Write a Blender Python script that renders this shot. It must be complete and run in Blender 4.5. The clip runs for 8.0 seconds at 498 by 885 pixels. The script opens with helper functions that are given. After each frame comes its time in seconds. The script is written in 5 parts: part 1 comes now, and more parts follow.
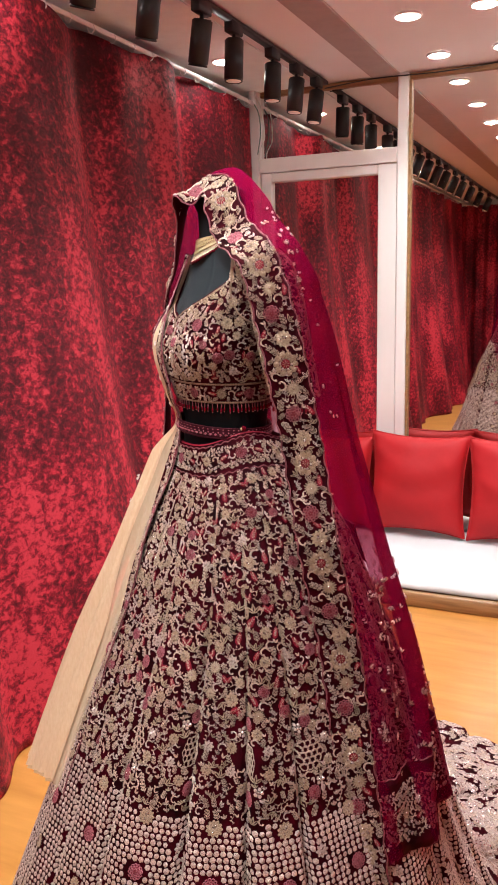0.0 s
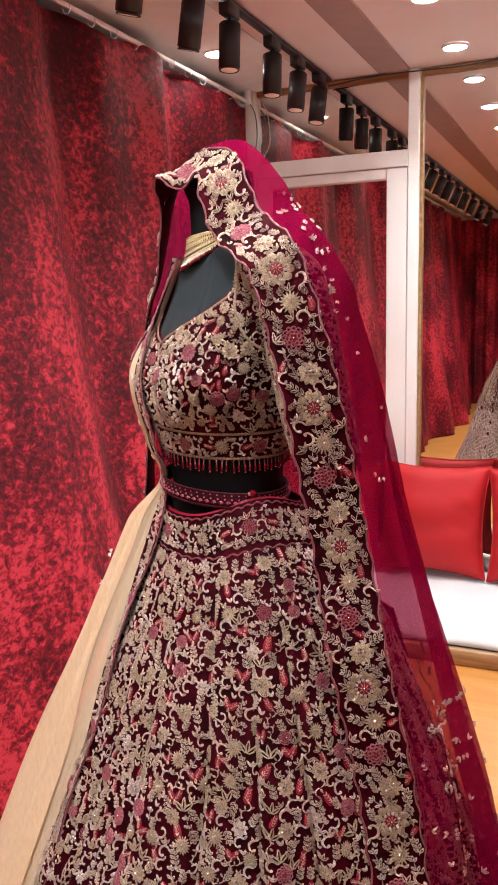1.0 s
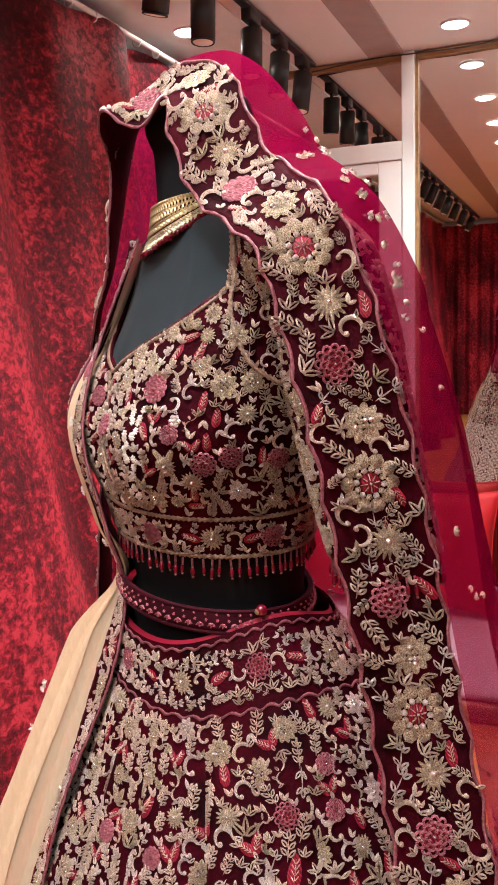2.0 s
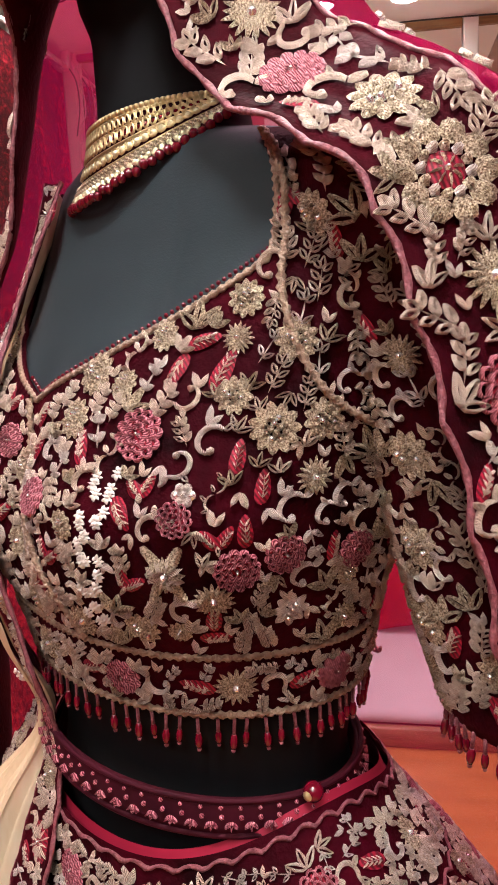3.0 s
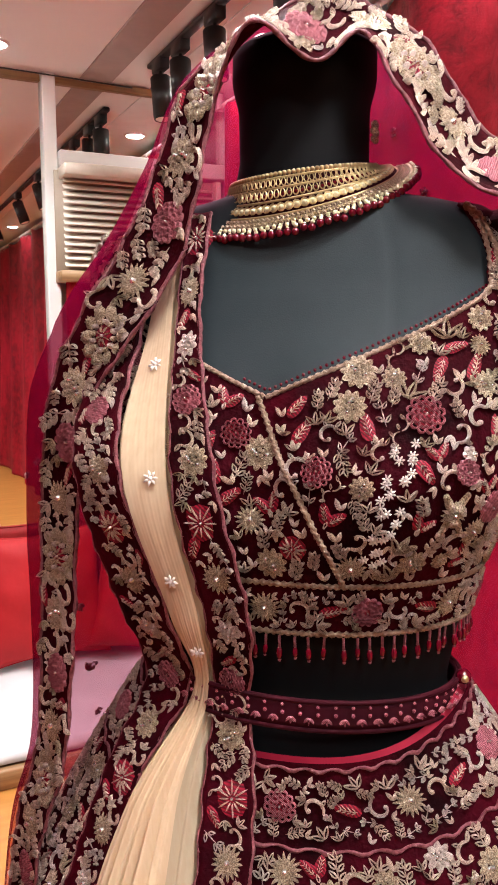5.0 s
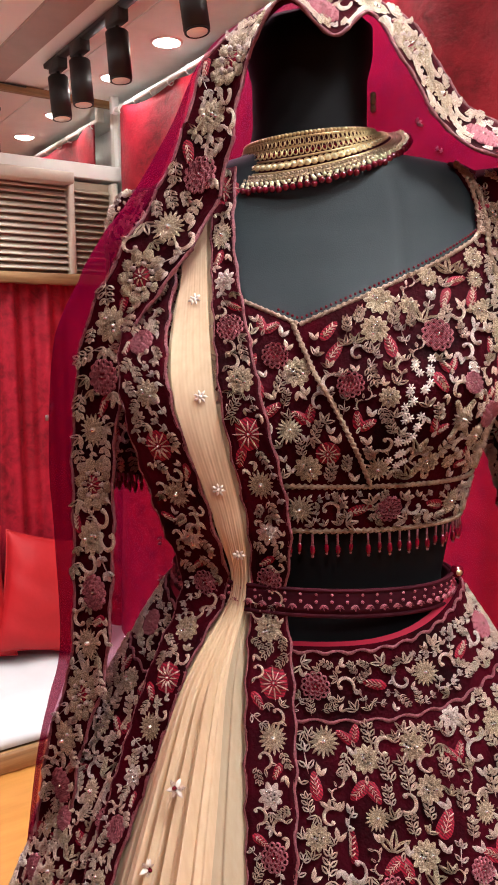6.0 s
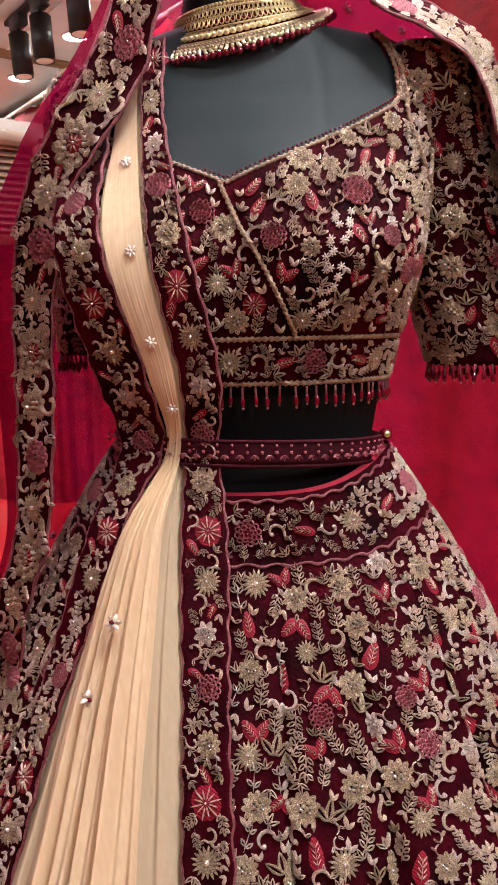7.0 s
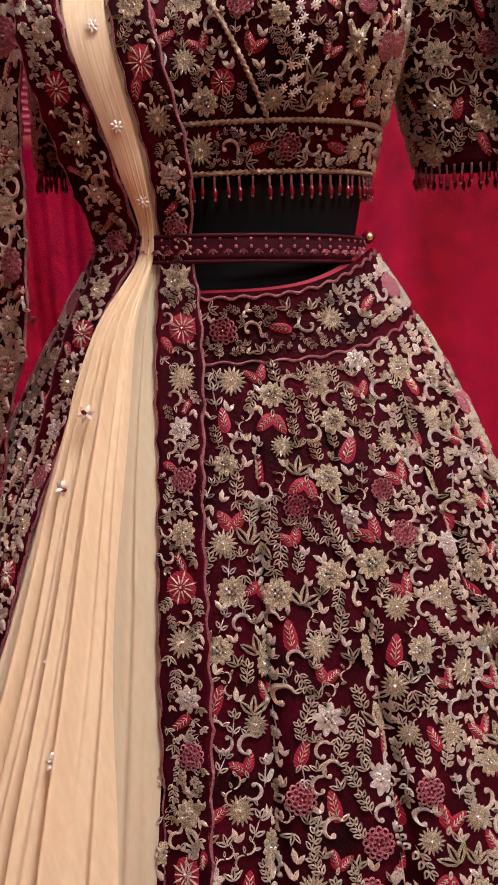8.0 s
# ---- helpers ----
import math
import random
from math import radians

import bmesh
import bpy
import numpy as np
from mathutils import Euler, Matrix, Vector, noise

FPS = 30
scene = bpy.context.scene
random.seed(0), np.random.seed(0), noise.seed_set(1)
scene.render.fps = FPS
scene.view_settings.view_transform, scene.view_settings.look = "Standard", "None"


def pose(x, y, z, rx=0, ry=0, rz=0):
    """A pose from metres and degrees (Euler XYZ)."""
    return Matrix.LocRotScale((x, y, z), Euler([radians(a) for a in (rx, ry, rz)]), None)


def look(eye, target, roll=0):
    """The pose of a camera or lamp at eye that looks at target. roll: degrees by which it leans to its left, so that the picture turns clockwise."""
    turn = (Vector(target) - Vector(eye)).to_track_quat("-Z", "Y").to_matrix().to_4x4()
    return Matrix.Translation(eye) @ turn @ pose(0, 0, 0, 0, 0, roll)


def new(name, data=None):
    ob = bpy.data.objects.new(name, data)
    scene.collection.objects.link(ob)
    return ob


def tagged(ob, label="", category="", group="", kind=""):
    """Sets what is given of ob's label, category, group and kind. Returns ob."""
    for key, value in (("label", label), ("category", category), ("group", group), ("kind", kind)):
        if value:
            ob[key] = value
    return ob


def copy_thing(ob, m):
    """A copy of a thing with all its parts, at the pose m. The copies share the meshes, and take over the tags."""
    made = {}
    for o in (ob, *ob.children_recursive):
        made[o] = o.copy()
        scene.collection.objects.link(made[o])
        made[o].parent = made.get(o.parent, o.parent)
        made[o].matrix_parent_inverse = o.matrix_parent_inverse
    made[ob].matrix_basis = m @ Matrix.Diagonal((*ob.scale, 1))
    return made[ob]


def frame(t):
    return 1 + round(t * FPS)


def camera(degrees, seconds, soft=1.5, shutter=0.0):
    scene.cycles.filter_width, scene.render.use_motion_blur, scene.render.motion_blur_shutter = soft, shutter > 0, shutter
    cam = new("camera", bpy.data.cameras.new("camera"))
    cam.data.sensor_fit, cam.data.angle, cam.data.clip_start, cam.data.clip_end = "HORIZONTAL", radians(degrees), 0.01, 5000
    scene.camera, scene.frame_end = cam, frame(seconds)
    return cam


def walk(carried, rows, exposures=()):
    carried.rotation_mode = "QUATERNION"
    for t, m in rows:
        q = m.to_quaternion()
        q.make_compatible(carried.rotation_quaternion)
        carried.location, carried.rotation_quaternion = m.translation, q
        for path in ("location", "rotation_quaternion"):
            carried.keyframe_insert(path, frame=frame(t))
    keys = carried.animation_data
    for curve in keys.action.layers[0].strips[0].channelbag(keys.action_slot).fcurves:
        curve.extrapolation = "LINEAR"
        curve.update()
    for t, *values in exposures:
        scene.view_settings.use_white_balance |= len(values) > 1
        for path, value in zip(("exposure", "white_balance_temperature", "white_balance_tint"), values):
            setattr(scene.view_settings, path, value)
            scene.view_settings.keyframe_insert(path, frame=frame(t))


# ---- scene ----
cam = camera(34.6, 8.0, soft=1.7)
METRES, EYE, TILT, LEAN, TURN = 2.2, 1.62, -11.2, 1.4, 24.0
ROWS = [
    (0.0, 0.0, 0.0, 0.0, -0.0, 0.0, 0.0),
    (0.5, 0.0051, 0.0947, 0.0141, 0.21, 0.43, -0.17),
    (1.0, -0.0134, 0.2037, 0.0375, -0.62, 1.16, 0.19),
    (1.5, -0.0221, 0.3048, 0.055, -1.28, 1.71, 0.71),
    (3.0, -0.0677, 0.5565, 0.1003, -13.97, 1.54, 3.52),
    (3.5, -0.1202, 0.5808, 0.0956, -26.49, 0.81, 5.38),
    (4.0, -0.1738, 0.5901, 0.0962, -35.66, 1.16, 5.86),
    (4.5, -0.2221, 0.6006, 0.1047, -42.91, 1.13, 6.88),
    (6.0, -0.3343, 0.6477, 0.0787, -58.12, 0.48, 9.55),
    (6.5, -0.3468, 0.6305, 0.0538, -59.63, -0.02, 10.48),
    (7.0, -0.3414, 0.6326, 0.0262, -59.73, -0.98, 10.41),
    (7.5, -0.3349, 0.6346, -0.0057, -58.72, -3.18, 10.74),
    (8.0, -0.3344, 0.6249, -0.029, -57.85, -5.79, 11.21),
]
walk(cam, [(t, pose(0, 0, EYE, TILT, LEAN, TURN) @ pose(METRES * x, METRES * y, METRES * z, 90 + pitch, roll, yaw)) for t, x, y, z, yaw, pitch, roll in ROWS])

# ---------------------------------------------------------------- light
world = bpy.data.worlds.new("world")
scene.world = world
world.use_nodes = True
world.node_tree.nodes["Background"].inputs[0].default_value = (0.9, 0.8, 0.75, 1)
world.node_tree.nodes["Background"].inputs[1].default_value = 0.02
scene.view_settings.exposure = 0.0

CEIL, WALL_Y, LEFT_X, RIGHT_X, BACK_Y = 2.77, 4.81, -2.16, 0.66, -3.4


def area_lamp(name, x, y, z, power, size, colour, spread=150):
    d = bpy.data.lights.new(name, "AREA")
    d.shape, d.size, d.energy, d.color, d.spread = "DISK", size, power, colour, radians(spread)
    o = new(name, d)
    o.matrix_world = pose(x, y, z)
    return o


def spot_lamp(name, eye, target, power, cone, colour):
    d = bpy.data.lights.new(name, "SPOT")
    d.energy, d.spot_size, d.spot_blend, d.color, d.shadow_soft_size = power, radians(cone), 0.6, colour, 0.03
    o = new(name, d)
    o.matrix_world = look(eye, target)
    return o


DOWNS = [(x, 4.49 - 0.70 * k) for x in (-0.89, -0.56) for k in range(0, 10)]
DOWNS += [(0.40, 4.46 - 0.50 * k) for k in (0, 1)] + [(0.40, 2.9), (0.40, 1.4), (0.40, -0.2)]
DOWNS += [(-1.92, 4.05), (-1.92, 2.4), (-1.92, 0.6)]
for lx, ly in [(-0.72, 4.14), (-0.72, 3.1), (-0.72, 2.0), (-0.72, 0.9), (-0.72, -0.3), (-0.72, -1.6)]:
    area_lamp("downlight_glow", lx, ly, CEIL - 0.03, 19.5, 0.30, (0.98, 0.99, 1.0), 128)

# the track spotlights that are turned towards the dress
for ex, ey in ((-1.585, 1.1), (-1.585, 0.6), (0.09, 0.6)):
    spot_lamp("track_beam", (ex + (0.06 if ex < 0 else -0.06), ey + 0.04, 2.53), (-0.80, 1.50, 1.15), 15.5, 62, (1.0, 0.97, 0.94))

# ---------------------------------------------------------------- materials


def ramp_mix(nt, fac, stops):
    r = nt.nodes.new("ShaderNodeValToRGB")
    el = r.color_ramp.elements
    while len(el) < len(stops):
        el.new(0.5)
    for e, (p, c) in zip(el, stops):
        e.position, e.color = p, (*c, 1)
    nt.links.new(fac, r.inputs[0])
    return r.outputs[0]


def tex(nt, kind, scale, detail=3.0, stretch=(1, 1, 1), rough=0.55, swirl=0.0):
    co = nt.nodes.new("ShaderNodeTexCoord")
    mp = nt.nodes.new("ShaderNodeMapping")
    mp.inputs["Scale"].default_value = stretch
    nt.links.new(co.outputs["Object"], mp.inputs[0])
    if kind == "noise":
        t = nt.nodes.new("ShaderNodeTexNoise")
        t.inputs["Scale"].default_value, t.inputs["Detail"].default_value = scale, detail
        t.inputs["Roughness"].default_value, t.inputs["Distortion"].default_value = rough, swirl
        out = t.outputs[0]
    elif kind == "voronoi":
        t = nt.nodes.new("ShaderNodeTexVoronoi")
        t.inputs["Scale"].default_value = scale
        out = t.outputs[0]
    else:
        t = nt.nodes.new("ShaderNodeTexWave")
        t.inputs["Scale"].default_value, t.inputs["Distortion"].default_value = scale, detail
        t.bands_direction = "DIAGONAL"
        out = t.outputs[1]
    nt.links.new(mp.outputs[0], t.inputs["Vector"])
    return out


def material(name, stops, scale=8.0, rough=0.6, metal=0.0, sheen=0.0, sheen_tint=(1, 1, 1), bump=0.0, bump_scale=60.0,
             stretch=(1, 1, 1), kind="noise", detail=4.0, spec=0.5, alpha=1.0, emit=0.0, translucent=0.0, through_tint=(1, 1, 1)):
    m = bpy.data.materials.new(name)
    m.use_nodes = True
    nt = m.node_tree
    b = nt.nodes["Principled BSDF"]
    colour = ramp_mix(nt, tex(nt, kind, scale, detail, stretch), stops)
    nt.links.new(colour, b.inputs["Base Color"])
    b.inputs["Roughness"].default_value, b.inputs["Metallic"].default_value = rough, metal
    b.inputs["Specular IOR Level"].default_value = spec
    if sheen:
        b.inputs["Sheen Weight"].default_value, b.inputs["Sheen Roughness"].default_value = sheen, 0.35
        b.inputs["Sheen Tint"].default_value = (*sheen_tint, 1)
    if bump:
        bn = nt.nodes.new("ShaderNodeBump")
        bn.inputs["Strength"].default_value, bn.inputs["Distance"].default_value = bump, 0.004
        nt.links.new(tex(nt, "noise", bump_scale, 3.0, stretch), bn.inputs["Height"])
        nt.links.new(bn.outputs[0], b.inputs["Normal"])
    if emit:
        nt.links.new(colour, b.inputs["Emission Color"])
        b.inputs["Emission Strength"].default_value = emit
    out = nt.nodes["Material Output"]
    last = b.outputs[0]
    if translucent:
        tr = nt.nodes.new("ShaderNodeBsdfTranslucent")
        nt.links.new(colour, tr.inputs[0])
        mx = nt.nodes.new("ShaderNodeMixShader")
        mx.inputs[0].default_value = translucent
        nt.links.new(last, mx.inputs[1])
        nt.links.new(tr.outputs[0], mx.inputs[2])
        last = mx.outputs[0]
    if alpha < 1:
        tp = nt.nodes.new("ShaderNodeBsdfTransparent")
        tp.inputs[0].default_value = (*through_tint, 1)
        mx = nt.nodes.new("ShaderNodeMixShader")
        mx.inputs[0].default_value = alpha
        nt.links.new(tp.outputs[0], mx.inputs[1])
        nt.links.new(last, mx.inputs[2])
        last = mx.outputs[0]
    nt.links.new(last, out.inputs[0])
    return m


def plain(name, c, rough=0.5, metal=0.0, vary=0.12, scale=12.0, **k):
    lo, hi = tuple(v * (1 - vary) for v in c), tuple(min(1, v * (1 + vary)) for v in c)
    return material(name, [(0.3, lo), (0.7, hi)], scale, rough, metal, **k)


def crushed(name, stops, fine=36):
    """Crushed velvet: streaky patches of raised and flattened nap over a finer crumple."""
    m = bpy.data.materials.new(name)
    m.use_nodes = True
    nt = m.node_tree
    p = nt.nodes["Principled BSDF"]
    a, f = tex(nt, "noise", 3.0, 4.0, (1, 1, 0.5)), tex(nt, "noise", fine, 9.0, (1, 0.62, 0.8), 0.74, 0.35)
    mx = nt.nodes.new("ShaderNodeMath")
    mx.operation = "MULTIPLY_ADD"
    mx.inputs[1].default_value = 0.44
    nt.links.new(a, mx.inputs[0])
    m2 = nt.nodes.new("ShaderNodeMath")
    m2.operation = "MULTIPLY"
    m2.inputs[1].default_value = 0.66
    nt.links.new(f, m2.inputs[0])
    nt.links.new(m2.outputs[0], mx.inputs[2])
    c = ramp_mix(nt, mx.outputs[0], stops)
    nt.links.new(c, p.inputs["Base Color"])
    p.inputs["Roughness"].default_value, p.inputs["Specular IOR Level"].default_value = 0.6, 0.25
    p.inputs["Sheen Weight"].default_value, p.inputs["Sheen Roughness"].default_value = 0.12, 0.4
    p.inputs["Sheen Tint"].default_value = (1, 0.2, 0.25, 1)
    bn = nt.nodes.new("ShaderNodeBump")
    bn.inputs["Strength"].default_value, bn.inputs["Distance"].default_value = 0.7, 0.008
    nt.links.new(f, bn.inputs["Height"])
    nt.links.new(bn.outputs[0], p.inputs["Normal"])
    return m


CURTAIN = crushed("crushed_velvet", [(0.475, (0.050, 0.0010, 0.005)), (0.535, (0.125, 0.0028, 0.011)), (0.575, (0.24, 0.006, 0.020)), (0.625, (0.52, 0.034, 0.056))], 50)
CURTAIN_SOFT = crushed("brushed_velvet", [(0.44, (0.15, 0.003, 0.010)), (0.55, (0.32, 0.007, 0.022)), (0.66, (0.46, 0.014, 0.036))], 18)
VELVET = material("maroon_velvet", [(0.3, (0.007, 0.0002, 0.0010)), (0.7, (0.046, 0.0005, 0.0048))], 22, 0.75, sheen=0.04, sheen_tint=(1.0, 0.04, 0.10), bump=0.3, bump_scale=300, spec=0.05)
VELVET_DARK = material("dark_maroon_velvet", [(0.3, (0.025, 0.001, 0.005)), (0.7, (0.050, 0.003, 0.010))], 30, 0.75, sheen=0.10, sheen_tint=(0.7, 0.08, 0.14), spec=0.15)
NET = material("magenta_net", [(0.35, (0.20, 0.0016, 0.034)), (0.65, (0.29, 0.0035, 0.052))], 6, 0.9, alpha=0.56, translucent=0.5, spec=0.0, through_tint=(0.96, 0.56, 0.68))
NET_BEIGE = material("beige_net", [(0.3, (0.80, 0.60, 0.40)), (0.7, (0.88, 0.69, 0.48))], 70, 0.75, alpha=0.86, translucent=0.3, stretch=(3, 3, 0.6), spec=0.1)
NET_SHEER = material("sheer_beige_net", [(0.3, (0.88, 0.69, 0.47)), (0.7, (0.94, 0.77, 0.55))], 70, 0.75, alpha=0.60, translucent=0.3, stretch=(3, 3, 0.6), spec=0.1)
ZARI = material("beige_zari", [(0.1, (0.25, 0.135, 0.098)), (0.5, (0.76, 0.555, 0.435)), (0.9, (0.96, 0.80, 0.67))], 720, 0.30, 0.3, bump=0.8, bump_scale=1300, kind="wave", detail=2.5)
ZARI_GREY = material("silver_zari", [(0.1, (0.28, 0.18, 0.16)), (0.5, (0.74, 0.59, 0.52)), (0.9, (0.94, 0.82, 0.75))], 740, 0.28, 0.35, bump=0.8, bump_scale=1300, kind="wave", detail=2.5)
ZARI_GOLD = material("antique_gold_zari", [(0.36, (0.17, 0.10, 0.058)), (0.5, (0.55, 0.405, 0.275)), (0.64, (0.94, 0.79, 0.60))], 1000, 0.30, 0.35, bump=1.0, bump_scale=1300, detail=3.0)
THREAD_RED = material("red_thread", [(0.1, (0.10, 0.0009, 0.009)), (0.5, (0.21, 0.0018, 0.017)), (0.9, (0.34, 0.008, 0.034))], 170, 0.5, spec=0.3, bump=0.3, bump_scale=800, kind="wave", detail=2.0)
THREAD_PINK = material("pink_thread", [(0.1, (0.13, 0.008, 0.024)), (0.5, (0.34, 0.040, 0.075)), (0.9, (0.60, 0.22, 0.25))], 360, 0.5, bump=0.5, bump_scale=900, kind="wave", detail=3.0)
SEQUIN = plain("sequin_silver", (0.80, 0.78, 0.75), 0.22, 0.75)
PIPING = material("pink_piping", [(0.3, (0.10, 0.012, 0.022)), (0.7, (0.30, 0.09, 0.105))], 420, 0.5, bump=0.5, bump_scale=900)
CORD = material("gold_cord", [(0.3, (0.22, 0.12, 0.08)), (0.7, (0.50, 0.36, 0.26))], 240, 0.4, 0.3, bump=0.8, bump_scale=700)
BEAD_RED = plain("ruby_bead", (0.11, 0.002, 0.010), 0.12, 0.0, spec=0.8)
GOLD = plain("polished_antique_gold", (0.56, 0.43, 0.23), 0.30, 0.75, scale=120)
KUNDAN = plain("kundan_stone", (0.80, 0.74, 0.50), 0.1, 0.3)
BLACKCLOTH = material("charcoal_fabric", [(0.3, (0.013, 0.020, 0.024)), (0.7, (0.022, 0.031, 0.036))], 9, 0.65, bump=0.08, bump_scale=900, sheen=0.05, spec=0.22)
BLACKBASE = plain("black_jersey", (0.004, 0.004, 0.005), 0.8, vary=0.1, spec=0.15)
LINING = plain("red_lining", (0.30, 0.006, 0.03), 0.6)
CEILING = material("cream_ceiling_paint", [(0.3, (0.87, 0.85, 0.83)), (0.7, (0.91, 0.89, 0.87))], 2, 0.6, bump=0.1)
CEILING_GREY = plain("grey_ceiling_paint", (0.86, 0.93, 0.92), 0.5, vary=0.04)
GROOVE_SHADE = plain("groove_shade_taupe", (0.42, 0.34, 0.31), 0.5, vary=0.06)
WHITEPAINT = material("white_frame_paint", [(0.3, (0.78, 0.77, 0.74)), (0.7, (0.86, 0.85, 0.83))], 5, 0.4, stretch=(1, 1, 0.3))
WALLPAINT = plain("wall_paint", (0.70, 0.69, 0.66), 0.7)
TRIMWOOD = material("edge_wood", [(0.3, (0.22, 0.12, 0.05)), (0.7, (0.40, 0.24, 0.11))], 6, 0.45, stretch=(0.6, 8, 8), bump=0.1)
FLOOR = material("golden_laminate", [(0.3, (0.44, 0.19, 0.040)), (0.7, (0.58, 0.27, 0.070))], 3, 0.32, stretch=(1.0, 6, 1), bump=0.05, detail=6)
BLACKMETAL = plain("black_powder_coat", (0.012, 0.011, 0.011), 0.45)
CHROME = plain("chrome_rail", (0.88, 0.88, 0.87), 0.4, 0.25, vary=0.04)
LAMPGLOW = plain("lamp_glow", (1.0, 0.97, 0.92), 0.5, emit=80.0, vary=0.02)
SPOTGLOW = plain("spot_lens", (0.95, 0.72, 0.60), 0.3, emit=0.10, vary=0.02)
MIRROR = plain("mirror_silver", (0.86, 0.84, 0.80), 0.015, 1.0, vary=0.01)
SHEET = material("white_sheet", [(0.3, (0.58, 0.62, 0.63)), (0.7, (0.68, 0.71, 0.72))], 3, 0.75, bump=0.3, bump_scale=9)
CUSHION = material("red_satin_cushion", [(0.3, (0.36, 0.002, 0.006)), (0.7, (0.46, 0.004, 0.009))], 5, 0.7, sheen=0.08, sheen_tint=(1, 0.3, 0.3), bump=0.45, bump_scale=14)
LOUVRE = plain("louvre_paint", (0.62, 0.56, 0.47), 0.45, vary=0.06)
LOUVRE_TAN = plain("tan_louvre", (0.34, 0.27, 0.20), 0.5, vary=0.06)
DARK = plain("unlit_room_dark", (0.02, 0.02, 0.035), 0.7)

# ---------------------------------------------------------------- mesh helpers


def hang(ob, parent):
    if parent is not None:
        ob.parent = parent
    return ob


def part(name, data, mat, parent=None, label="", smooth=True, kind=""):
    """One mesh object from a bmesh or a mesh."""
    if isinstance(data, bmesh.types.BMesh):
        me = bpy.data.meshes.new(name)
        data.to_mesh(me)
        data.free()
    else:
        me = data
    if mat is not None and not me.materials:
        for mm in (mat if isinstance(mat, (list, tuple)) else [mat]):
            me.materials.append(mm)
    if smooth:
        me.shade_smooth()
    ob = hang(new(name, me), parent)
    return tagged(ob, label, kind=kind) if label or kind else ob


def empty(name, m, label, category, group="", kind=""):
    return_ob = new(name)
    return_ob.empty_display_size = 0.05
    return_ob.matrix_world = m
    return tagged(return_ob, label, category, group, kind)


def raw_mesh(name, verts, faces, idx=None):
    """A mesh from arrays; faces all of one size."""
    verts, faces = np.asarray(verts, np.float32), np.asarray(faces, np.int32)
    me = bpy.data.meshes.new(name)
    n, k = faces.shape
    me.vertices.add(len(verts))
    me.vertices.foreach_set("co", verts.ravel())
    me.loops.add(n * k)
    me.loops.foreach_set("vertex_index", faces.ravel())
    me.polygons.add(n)
    me.polygons.foreach_set("loop_start", np.arange(0, n * k, k, dtype=np.int32))
    if idx is not None:
        me.polygons.foreach_set("material_index", np.asarray(idx, np.int32))
    me.update(calc_edges=True)
    me.validate()
    return me


def bm_box(sx, sy, sz, cx=0, cy=0, cz=0, bevel=0.004, bm=None, seg=1):
    bm = bm or bmesh.new()
    made = bmesh.ops.create_cube(bm, size=1, matrix=Matrix.Translation((cx, cy, cz)) @ Matrix.Diagonal((sx, sy, sz, 1)))
    if bevel:
        es = list({e for v in made["verts"] for e in v.link_edges})
        bmesh.ops.bevel(bm, geom=es, offset=bevel, segments=seg, affect="EDGES")
    return bm


def bm_cyl(r, h, m=None, n=20, r2=None, bm=None, bevel=0.0):
    bm = bm or bmesh.new()
    made = bmesh.ops.create_cone(bm, cap_ends=True, segments=n, radius1=r, radius2=r if r2 is None else r2, depth=h, matrix=m or Matrix())
    if bevel:
        es = [e for e in {e for v in made["verts"] for e in v.link_edges} if len(e.link_faces) == 2 and max(len(f.verts) for f in e.link_faces) > 4]
        bmesh.ops.bevel(bm, geom=es, offset=bevel, segments=2, affect="EDGES")
    return bm


def grid(name, S, u, v, close=False):
    """A quad sheet over the surface S(u, v); u and v are lists of parameters."""
    uu, vv = np.meshgrid(u, v)
    p = S(uu.ravel(), vv.ravel())
    nu, nv = len(u), len(v)
    i, j = np.meshgrid(np.arange(nu if close else nu - 1), np.arange(nv - 1))
    i, j = i.ravel(), j.ravel()
    i2 = (i + 1) % nu
    return raw_mesh(name, p, np.stack([j * nu + i, j * nu + i2, (j + 1) * nu + i2, (j + 1) * nu + i], 1))


def tube(name, pts, r, sides=6, closed=False, twist=0.0):
    p = np.asarray(pts, float)
    n = len(p)
    t = np.roll(p, -1, 0) - np.roll(p, 1, 0) if closed else np.gradient(p, axis=0)
    t /= np.linalg.norm(t, axis=1)[:, None] + 1e-9
    ref = np.where(np.abs(t[:, 2:3]) > 0.9, np.array([[1.0, 0, 0]]), np.array([[0, 0, 1.0]]))
    a = np.cross(t, ref)
    a /= np.linalg.norm(a, axis=1)[:, None] + 1e-9
    b = np.cross(t, a)
    ang = np.arange(sides) * 2 * math.pi / sides
    rr = np.broadcast_to(np.asarray(r, float), (n,))[:, None, None]
    k = rr * (1 + twist * np.cos(ang[None, :, None] * 2 + np.arange(n)[:, None, None] * 1.3))
    v = p[:, None, :] + k * (np.cos(ang)[None, :, None] * a[:, None, :] + np.sin(ang)[None, :, None] * b[:, None, :])
    i, j = np.meshgrid(np.arange(n if closed else n - 1), np.arange(sides))
    i, j = i.ravel(), j.ravel()
    i2, j2 = (i + 1) % n, (j + 1) % sides
    return raw_mesh(name, v.reshape(-1, 3), np.stack([i * sides + j, i * sides + j2, i2 * sides + j2, i2 * sides + j], 1))


